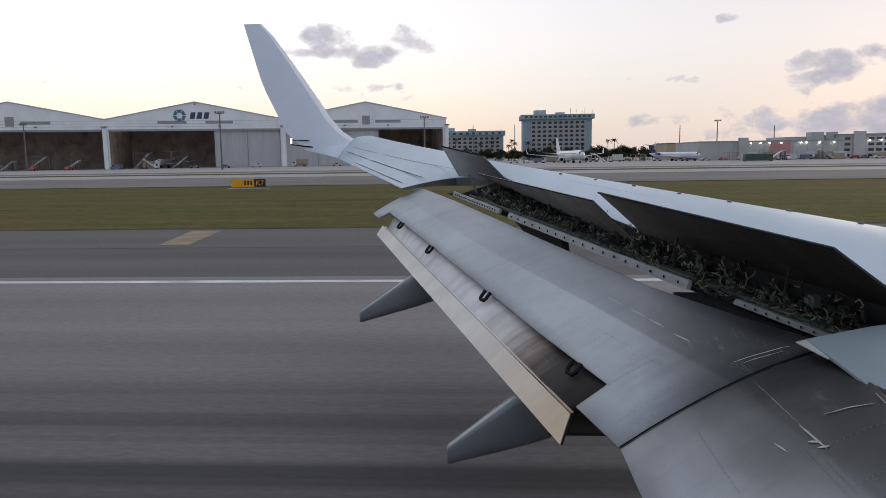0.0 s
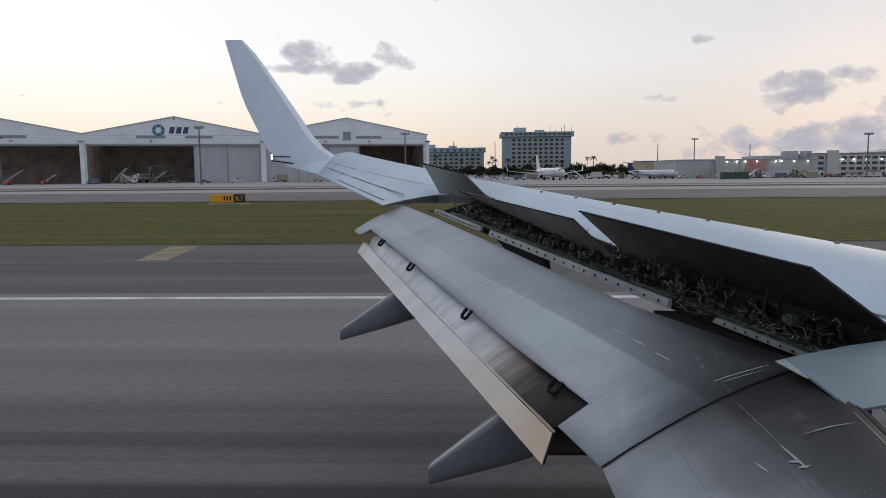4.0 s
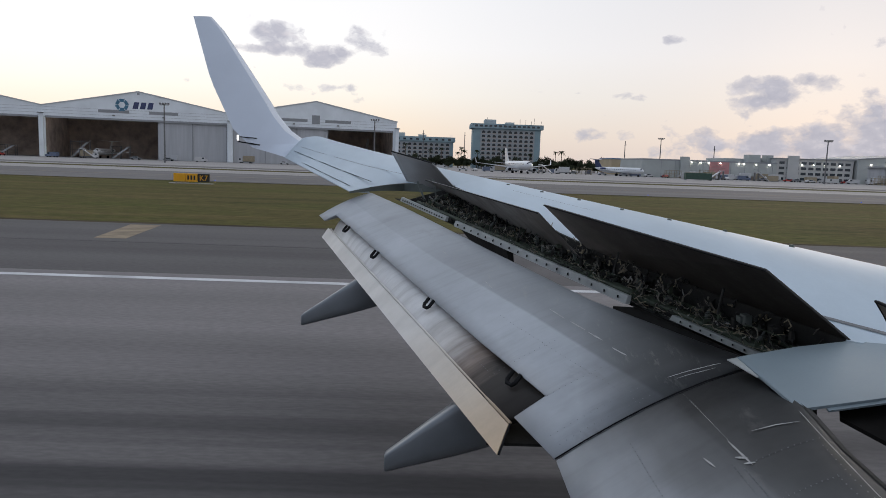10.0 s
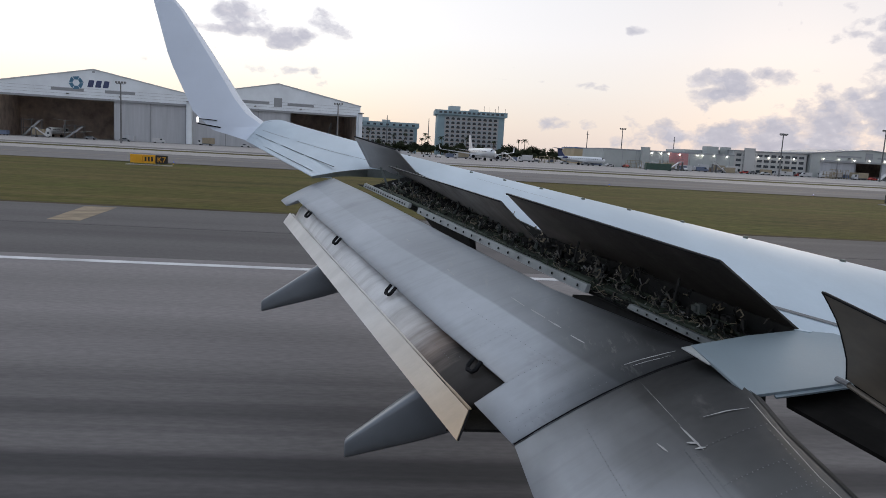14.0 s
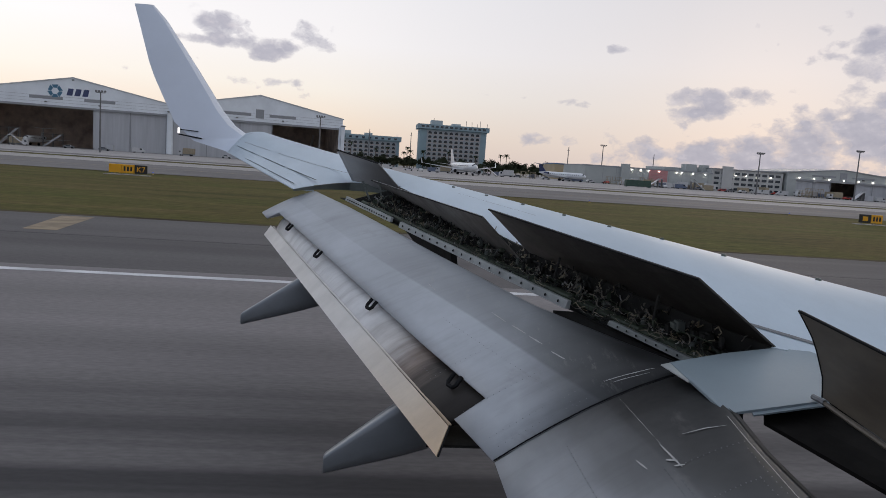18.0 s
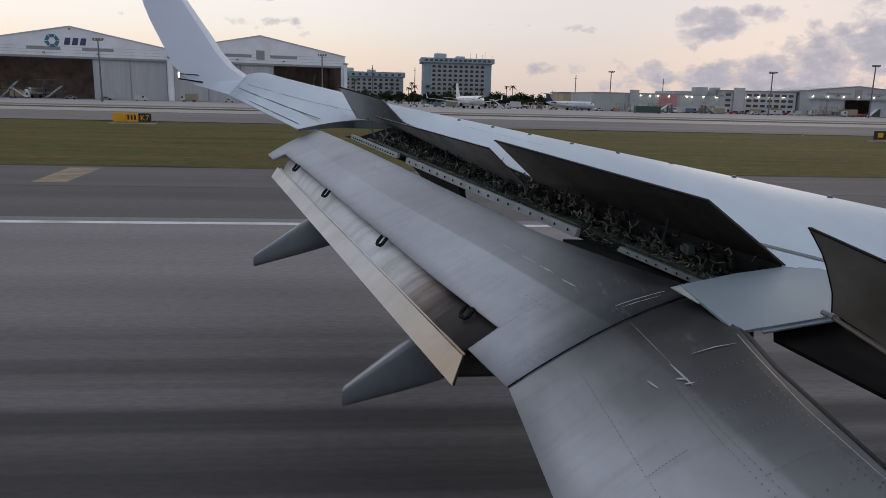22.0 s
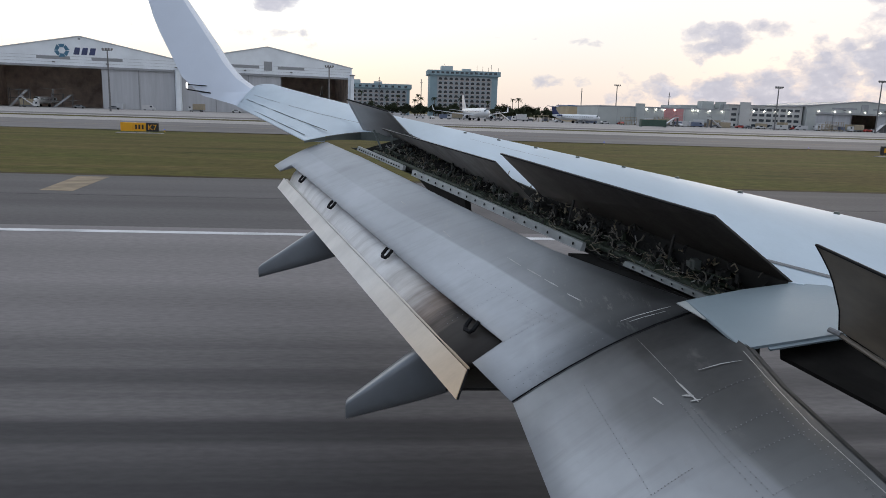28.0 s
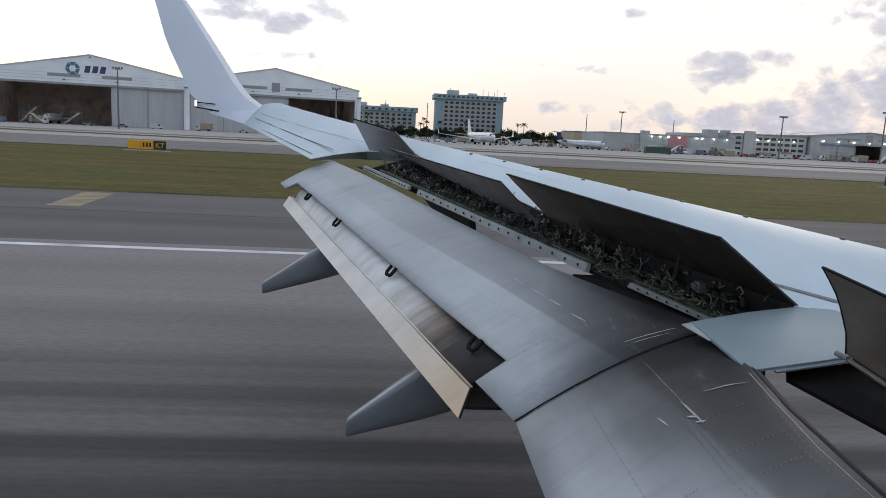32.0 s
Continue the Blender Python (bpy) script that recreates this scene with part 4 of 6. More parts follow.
# fine spanwise seam on the inner skin
rows = [[skin(y, hinge, 0.4)[4] + Vector((dx, 0, 0.004 + dx * 0.2)) for dx in (-0.002, 0.002)] for y in np.linspace(7.9, 9.5, 6)]
part("skin_joint", loft(rows, False), M_RIVET, wing, "fine skin joint")
# dark joint across the root skin
rows = [[skin(y, hinge, 0.4)[k].lerp(skin(y, hinge, 0.4)[k + 1], f) + Vector((dx, 0, 0.004 + dx * 0.2)) for dx in (-0.02, 0.02)] for y, k, f in ((4.62, 0, 0.45), (4.45, 0, 0.55), (4.3, 0, 0.63), (4.1, 0, 0.74), (3.8, 0, 0.85))]
part("skin_joint", loft(rows, False), M_RIVET, wing, "dark skin joint")
# bare scratches and rivet rows on the flaps


def on_flap(y, s, lift=0.004):
    r = flap_ring(y)
    k = min(6, int(s * 7))
    return r[k].lerp(r[k + 1], s * 7 - k) + Vector((-0.4 * lift, 0, lift))


for y0, s0, y1, s1, w in ((4.10, 0.64, 4.06, 0.88, 0.005), (4.06, 0.66, 4.03, 0.83, 0.0035), (3.90, 0.60, 3.18, 0.655, 0.0012), (3.18, 0.65, 2.90, 0.675, 0.006), (3.18, 0.755, 3.12, 0.955, 0.005),
                          (3.14, 0.53, 3.02, 0.55, 0.005), (3.02, 0.635, 2.97, 0.675, 0.010), (2.94, 0.650, 2.91, 0.690, 0.008), (5.38, 0.715, 5.17, 0.695, 0.006), (5.10, 0.695, 4.92, 0.685, 0.007), (4.88, 0.68, 4.72, 0.672, 0.007), (4.60, 0.655, 4.46, 0.652, 0.006), (6.3, 0.62, 6.1, 0.60, 0.005), (7.4, 0.66, 7.25, 0.65, 0.005)):
    rows = []
    for i in range(9):
        q = i / 8
        p = on_flap(lerp(y0, y1, q), lerp(s0, s1, q), 0.0025)
        d = on_flap(lerp(y0, y1, q) + 0.02 * (s1 - s0) * 4, lerp(s0, s1, q) + 0.02 * (y0 - y1), 0.0025) - p
        d = d.normalized() * w * (0.35 + 0.65 * math.sin(q * math.pi)) * random.uniform(0.7, 1.2)
        rows.append([p - d, p + d])
    part("scratch", loft(rows, False), M_WORN, inboard if y0 < 3.93 else outboard, "bare metal scratch")
bm = bmesh.new()
bmesh.ops.create_cone(bm, cap_ends=True, segments=6, radius1=0.0031, radius2=0.0023, depth=0.003)
me = shared("rivet", bm, M_RIVET)
for s0, s1, ya, yb, n in ((0.305, 0.35, 3.63, 2.0, 34), (0.61, 0.655, 2.96, 1.9, 26), (0.64, 0.69, 2.90, 1.9, 26), (0.92, 0.95, 2.60, 1.8, 22), (0.96, 0.97, 2.85, 1.8, 24)):
    for k in range(n):
        piece("rivet", me, inboard, on_flap(lerp(ya, yb, k / (n - 1)), min(0.97, lerp(s0, s1, k / (n - 1))), 0.002))
for y, sa, sb in ((2.92, 0.67, 0.97), (2.59, 0.67, 0.92), (2.39, 0.71, 0.94), (2.14, 0.69, 0.96), (2.49, 0.35, 0.51), (1.95, 0.35, 0.9)):
    for k in range(12):
        piece("rivet", me, inboard, on_flap(y, lerp(sa, sb, k / 11), 0.002))
for y in (4.02, 4.12, 4.45, 4.95):
    for k in range(14):
        piece("rivet", me, outboard, on_flap(y, lerp(0.06, 0.5, k / 13), 0.002))
for k in range(30):
    piece("rivet", me, outboard, on_flap(lerp(4.0, 5.6, k / 29), 0.44, 0.002))
for k in range(9):
    r0, r1 = trough_ring(5.02), trough_ring(5.30)
    piece("rivet", me, aft, r0[2].lerp(r1[2], k / 8) + Vector((0, 0, 0.003)))


# ---- ground ----
def pavement_mat(name, base, streak, rough=0.85, rubber=None):
    """Rubber-streaked pavement: long smears along the runway, fine aggregate grain."""
    m = bpy.data.materials.new(name)
    m.use_nodes = True
    t = m.node_tree
    b = t.nodes["Principled BSDF"]
    tc = node(t, "ShaderNodeTexCoord").outputs["Object"]
    long = node(t, "ShaderNodeTexNoise", {"Vector": node(t, "ShaderNodeMapping", {"Vector": tc, "Scale": (0.006, 0.30, 1)}).outputs[0], "Scale": 1.0, "Detail": 3.0, "Roughness": 0.55}).outputs[0]
    wide = node(t, "ShaderNodeTexNoise", {"Vector": node(t, "ShaderNodeMapping", {"Vector": tc, "Scale": (0.03, 0.10, 1)}).outputs[0], "Scale": 1.0, "Detail": 3.0}).outputs[0]
    grain = node(t, "ShaderNodeTexNoise", {"Vector": node(t, "ShaderNodeMapping", {"Vector": tc, "Scale": (0.35, 1, 1)}).outputs[0], "Scale": 14.0, "Detail": 4.0}).outputs[0]
    lo, hi = tuple(c * (1 - streak) for c in base), tuple(c * (1 + streak * 0.35) for c in base)
    col = ramp(t, math_node(t, "MULTIPLY_ADD", wide, 0.45, math_node(t, "MULTIPLY", long, 0.55)), [(0.36, lo), (0.56, hi)])
    col = mix_rgb(t, 0.18, col, ramp(t, grain, [(0.35, (0.2, 0.2, 0.2)), (0.65, (0.8, 0.8, 0.8))]), "OVERLAY")
    if rubber:
        # tyre deposits: a soft band along the runway, torn into streaks
        mid, half, strength = rubber
        y = node(t, "ShaderNodeSeparateXYZ", {0: tc}).outputs[1]
        d = math_node(t, "DIVIDE", math_node(t, "SUBTRACT", y, mid), half)
        bell = math_node(t, "EXPONENT", math_node(t, "MULTIPLY", math_node(t, "MULTIPLY", d, d), -1.0))
        fine = node(t, "ShaderNodeTexNoise", {"Vector": node(t, "ShaderNodeMapping", {"Vector": tc, "Scale": (0.010, 0.95, 1)}).outputs[0], "Scale": 1.0, "Detail": 3.0}).outputs[0]
        torn = ramp(t, fine, [(0.38, (0.40, 0.40, 0.40)), (0.58, (1, 1, 1))])
        col = mix_rgb(t, math_node(t, "MULTIPLY", math_node(t, "MULTIPLY", bell, strength), torn), col, (0.026, 0.026, 0.028, 1))
    t.links.new(col, b.inputs["Base Color"])
    b.inputs["Roughness"].default_value = rough
    b.inputs["Specular IOR Level"].default_value = 0.15
    bn = node(t, "ShaderNodeBump", {"Strength": 0.05, "Distance": 0.02, "Height": grain})
    t.links.new(bn.outputs[0], b.inputs["Normal"])
    return m


M_RUNWAY = pavement_mat("runway_asphalt", (0.194, 0.180, 0.177), 0.26, rubber=(7.3, 4.8, 0.84))
M_SHOULDER = pavement_mat("shoulder_asphalt", (0.104, 0.097, 0.096), 0.24)
M_TAXI = pavement_mat("taxiway_asphalt", (0.15, 0.14, 0.135), 0.25)
M_CONC = pavement_mat("apron_concrete", (0.32, 0.30, 0.285), 0.18)
M_LINE = surf("white_line_paint", (0.50, 0.50, 0.51), 0.7, 0, 0.3, 0.8, 12, 0.02)
M_YELLOW = surf("yellow_line_paint", (0.26, 0.16, 0.07), 0.7, 0, 0.3, 0.8, 12, 0.02)
M_FADED = surf("faded_yellow_paint", (0.215, 0.160, 0.095), 0.8, 0, 0.4, 0.8, 12, 0.02)
M_TAR = surf("black_line_border", (0.03, 0.03, 0.03), 0.8, 0, 0.3, 1, 12, 0.02)


def grass_mat(name):
    """Mown turf: dry straw and dark patches drawn out along the mowing, over fine tufts."""
    m = surf(name, (0.062, 0.064, 0.016), 0.95, 0, 0.40, 0.07, 2.0, 0.3, tint=(0.090, 0.070, 0.026), spec=0.05)
    t = m.node_tree
    b = t.nodes["Principled BSDF"]
    col = b.inputs["Base Color"].links[0].from_socket
    tc = node(t, "ShaderNodeTexCoord").outputs["Object"]
    mown = node(t, "ShaderNodeTexNoise", {"Vector": node(t, "ShaderNodeMapping", {"Vector": tc, "Scale": (0.05, 0.30, 1)}).outputs[0], "Scale": 1.0, "Detail": 6.0, "Roughness": 0.62}).outputs[0]
    tuft = node(t, "ShaderNodeTexNoise", {"Vector": node(t, "ShaderNodeMapping", {"Vector": tc, "Scale": (0.9, 2.2, 1)}).outputs[0], "Scale": 1.0, "Detail": 5.0, "Roughness": 0.7}).outputs[0]
    straw = ramp(t, mown, [(0.50, (0, 0, 0)), (0.66, (0.75, 0.75, 0.75))])
    col = mix_rgb(t, straw, col, (0.120, 0.090, 0.038, 1))
    col = mix_rgb(t, ramp(t, mown, [(0.30, (0.65, 0.65, 0.65)), (0.44, (0, 0, 0))]), col, (0.036, 0.042, 0.012, 1))
    col = mix_rgb(t, 0.55, col, ramp(t, tuft, [(0.30, (0.15, 0.15, 0.15)), (0.70, (0.85, 0.85, 0.85))]), "OVERLAY")
    t.links.new(col, b.inputs["Base Color"])
    return m


M_GRASS = grass_mat("mown_grass")
M_BLADE = surf("grass_blades", (0.085, 0.080, 0.024), 0.9, 0, 0.35, 0.2, 4, 0, spec=0.05)


def sheet(name, x0, x1, y0, y1, z, material, label, category="", nx=1, ny=1):
    bm = bmesh.new()
    grid = [[bm.verts.new((lerp(x0, x1, i / nx), lerp(y0, y1, j / ny), z)) for i in range(nx + 1)] for j in range(ny + 1)]
    for j in range(ny):
        for i in range(nx):
            bm.faces.new((grid[j][i], grid[j][i + 1], grid[j + 1][i + 1], grid[j + 1][i]))
    return tagged(part(name, bm, material), label, category or name, kind="structure")


sheet("ground", -4000, 4000, -4000, 4500, -0.06, M_GRASS, "flat grassy airfield reaching the horizon", "ground")
M_VERGE = surf("bare_verge_soil", (0.070, 0.056, 0.034), 0.95, 0, 0.45, 0.5, 6, 0.2, spec=0.05, stretch=(0.3, 1.5, 1))
sheet("verge", -1500, 1500, 38.3, 39.5, -0.045, M_VERGE, "worn brown soil strip between pavement and grass", "verge")
sheet("runway", -1500, 1500, -30, 22.6, 0.0, M_RUNWAY, "grey asphalt runway streaked with dark tyre rubber", "runway")
sheet("runway_shoulder", -1500, 1500, 22.6, 38.3, -0.004, M_SHOULDER, "dark asphalt runway shoulder", "pavement")
sheet("taxiway", -1500, 1500, 100, 146, 0.0, M_TAXI, "grey asphalt taxiway beyond the grass", "taxiway")
sheet("taxiway_edge", -1500, 1500, 146, 172, 0.004, M_CONC, "pale concrete taxiway edge", "pavement")
sheet("apron", -1500, 1500, 186, 720, 0.0, M_CONC, "pale concrete airport apron", "apron")
sheet("apron_road", -1500, 1500, 196, 214, 0.004, M_TAXI, "grey service road along the apron", "road")
edge = tagged(part("edge_line", box(-1500, 1500, 21.48, 21.88, 0.001, 0.007), M_LINE), "white painted runway edge line", "road marking", kind="structure")
tagged(part("edge_line", box(-1500, 1500, 30.2, 30.30, -0.002, 0.001), M_TAR), "thin dark joint along the shoulder", "road marking", kind="structure")
# curved yellow lead-off line with black borders


def lead_line(w, z):
    bm = bmesh.new()
    prev = None
    for i in range(61):
        x = lerp(-190, -62, i / 60)
        y = 7.5 + 13.6 * ((x + 190) / 128) ** 1.6
        row = [bm.verts.new((x, y - w, z)), bm.verts.new((x, y + w, z))]
        if prev:
            bm.faces.new((prev[0], row[0], row[1], prev[1]))
        prev = row
    return bm


tagged(part("lead_line_border", lead_line(0.26, 0.008), M_TAR), "black border of the yellow lead-off line", "road marking", kind="structure")
tagged(part("lead_line", lead_line(0.15, 0.012), M_YELLOW), "yellow painted lead-off line", "road marking", kind="structure")
sheet("taxi_line", -1500, 1500, 122.5, 122.9, 0.006, M_YELLOW, "yellow taxiway centre line", "road marking")
# faded chevron patches on the shoulder
for x in (-16.5, 96):
    bm = slab([(x + 1.6, 31.4, 0.0), (x + 3.0, 31.4, 0.0), (x + 2.2, 37.6, 0.0), (x + 0.6, 37.6, 0.0)], 0.004)
    tagged(part("shoulder_chevron", bm, M_FADED), "faded yellow chevron on the shoulder", "road marking", "shoulder chevrons", "structure")
# grass blades on the near verge
random.seed(11)
vs, fs = [], []
for k in range(16000):
    y = 38.35 + 45 * random.random() ** 2.6
    x = random.uniform(-1, 1) * (0.72 * y + 12)
    h, w, a = random.uniform(0.005, 0.014), random.uniform(0.012, 0.022), random.uniform(0, math.pi)
    i = len(vs)
    vs += [(x - w * math.cos(a), y - w * math.sin(a), -0.06), (x + w * math.cos(a), y + w * math.sin(a), -0.06), (x + random.uniform(-0.12, 0.12), y + random.uniform(-0.12, 0.12), -0.06 + h)]
    fs.append((i, i + 1, i + 2))
me = bpy.data.meshes.new("grass")
me.from_pydata(vs, [], fs)
me.materials.append(M_BLADE)
tagged(new("grass", me), "short dry grass along the runway verge", "grass", kind="stuff")


# ---- lights along the pavement edges ----
M_LENS = surf("amber_light_lens", (0.85, 0.45, 0.08), 0.2, 0, 0.05, 4, 20, 0, glow=2.0)
M_LENS_B = surf("blue_light_lens", (0.05, 0.10, 0.55), 0.2, 0, 0.05, 4, 20, 0, glow=0.6)
M_STEM = surf("yellow_light_stem", (0.45, 0.28, 0.03), 0.5, 0, 0.2, 4, 30, 0)


def edge_light(name, x, y, z, lens, label, group):
    e = thing(name, label, "ground light", group, (x, y, z))
    part("base_plate", tube([(0, 0, 0), (0, 0, 0.03)], 0.15, 12), M_STEM, e)
    part("stem", tube([(0, 0, 0.03), (0, 0, 0.24)], 0.03, 8), M_STEM, e)
    part("lens", tube([(0, 0, 0.24), (0, 0, 0.30), (0, 0, 0.36)], 0.075, 12, taper=0.05), lens, e)


for x in (-205, -145, -85, -25, 95, 155, 215):
    edge_light("runway_light", x, 23.4, -0.004, M_LENS, "small amber runway edge light on a yellow stem", "runway edge lights")
for x in np.linspace(-240, 300, 19):
    edge_light("taxiway_light", x, 98.5, -0.06, M_LENS_B, "small blue taxiway edge light on the grass", "taxiway edge lights")


# ---- airport: materials ----
M_HANGAR = surf("white_corrugated_cladding", (0.76, 0.80, 0.83), 0.6, 0, 0.10, 0.12, 4, 0.02)
M_TRIM = surf("grey_trim", (0.28, 0.29, 0.30), 0.6, 0, 0.1, 0.3, 5, 0.02)
M_ROOF = surf("pale_roof_sheet", (0.50, 0.51, 0.52), 0.6, 0, 0.1, 0.3, 5, 0.02)
M_DOOR = surf("pale_grey_door_sheet", (0.42, 0.43, 0.45), 0.55, 0, 0.12, 0.2, 4, 0.02, stretch=(3, 1, 0.2))
M_INNER = surf("brown_hangar_interior", (0.48, 0.39, 0.33), 0.9, 0, 0.4, 0.2, 2, 0.0)
M_TEAL = surf("teal_painted_concrete", (0.255, 0.350, 0.385), 0.75, 0, 0.12, 0.15, 3, 0.02)
M_TEAL_L = surf("pale_teal_panel", (0.43, 0.49, 0.50), 0.75, 0, 0.12, 0.15, 3, 0.02)
M_PINK = surf("salmon_panel", (0.44, 0.33, 0.29), 0.75, 0, 0.12, 0.2, 3, 0.02)
M_GLASS = glass("dark_window_glass")
M_CARGO = surf("pale_precast_wall", (0.41, 0.43, 0.415), 0.75, 0, 0.12, 0.1, 3, 0.02)
M_RED = surf("faded_red_wall_panel", (0.50, 0.235, 0.235), 0.7, 0, 0.15, 0.2, 3, 0.02)
M_WHITE = surf("white_stucco", (0.48, 0.48, 0.465), 0.8, 0, 0.10, 0.15, 3, 0.02)
M_TAN = surf("tan_stucco", (0.42, 0.34, 0.22), 0.8, 0, 0.12, 0.15, 3, 0.02)
M_ROSE = surf("rose_stucco", (0.46, 0.34, 0.31), 0.8, 0, 0.12, 0.15, 3, 0.02)
M_BLUEROOF = surf("blue_roof_sheet", (0.06, 0.13, 0.26), 0.5, 0, 0.15, 0.3, 3, 0.02)
M_TOWER = surf("beige_concrete", (0.33, 0.29, 0.245), 0.85, 0, 0.14, 0.1, 3, 0.02)
M_STEELG = surf("galvanised_pole", (0.16, 0.16, 0.16), 0.5, 0.4, 0.2, 1, 10, 0.01)
M_LAMP = surf("lit_flood_lens", (1.0, 0.95, 0.85), 0.3, 0, 0.0, 1, 1, 0, glow=9.0)
M_JET = surf("white_aircraft_paint", (0.66, 0.67, 0.68), 0.3, 0, 0.06, 0.3, 5, 0.0, 0.4)
M_NAVY = surf("navy_aircraft_paint", (0.020, 0.035, 0.12), 0.3, 0, 0.2, 0.3, 5, 0.0, 0.4)
M_JRED = surf("red_aircraft_paint", (0.42, 0.035, 0.03), 0.3, 0, 0.2, 0.3, 5, 0.0, 0.4)
M_JBLUE = surf("blue_aircraft_paint", (0.05, 0.14, 0.42), 0.3, 0, 0.2, 0.3, 5, 0.0, 0.4)
M_JTEAL = surf("teal_aircraft_paint", (0.03, 0.28, 0.22), 0.3, 0, 0.2, 0.3, 5, 0.0, 0.4)
M_JYEL = surf("yellow_aircraft_paint", (0.65, 0.36, 0.03), 0.3, 0, 0.2, 0.3, 5, 0.0, 0.4)
M_EMBLEM = surf("teal_blue_emblem", (0.06, 0.17, 0.26), 0.5, 0, 0.15, 0.5, 5, 0.0)
M_NACELLE = surf("engine_cowl_grey", (0.38, 0.39, 0.41), 0.35, 0.3, 0.1, 1, 8, 0.0)
M_ORANGE = surf("orange_vehicle_paint", (0.27, 0.115, 0.06), 0.4, 0, 0.15, 1, 8, 0)
M_VRED = surf("red_vehicle_paint", (0.40, 0.04, 0.03), 0.4, 0, 0.15, 1, 8, 0)
M_VWHITE = surf("white_vehicle_paint", (0.50, 0.50, 0.50), 0.4, 0, 0.1, 1, 8, 0)
M_VYEL = surf("tan_equipment_paint", (0.30, 0.25, 0.17), 0.4, 0, 0.15, 1, 8, 0)
M_VGREEN = surf("dark_green_steel", (0.035, 0.075, 0.055), 0.5, 0, 0.15, 1, 8, 0)
M_VBLUE = surf("blue_vehicle_paint", (0.12, 0.15, 0.22), 0.4, 0, 0.1, 1, 8, 0)
M_VGREY = surf("grey_vehicle_paint", (0.18, 0.19, 0.20), 0.4, 0, 0.1, 1, 8, 0)
M_BARK = surf("grey_brown_bark", (0.12, 0.09, 0.065), 0.9, 0, 0.3, 1.5, 10, 0.1)
M_LEAF = surf("dark_green_leaves", (0.048, 0.058, 0.032), 0.8, 0, 0.4, 0.4, 4, 0, spec=0.1, per_object=0.3)
M_PALM = surf("palm_fronds", (0.035, 0.050, 0.020), 0.8, 0, 0.4, 0.6, 4, 0, spec=0.1, per_object=0.3)
M_SIGN = surf("yellow_sign_panel", (0.75, 0.36, 0.01), 0.5, 0, 0.1, 1, 10, 0)
M_SIGNK = surf("black_sign_panel", (0.015, 0.015, 0.015), 0.5, 0, 0.1, 1, 10, 0)


# ---- hangars ----
def prism(profile, y0, y1):
    """A front outline (x, z) carried from y0 to y1."""
    return loft([[Vector((x, y0, z)) for x, z in profile], [Vector((x, y1, z)) for x, z in profile]])


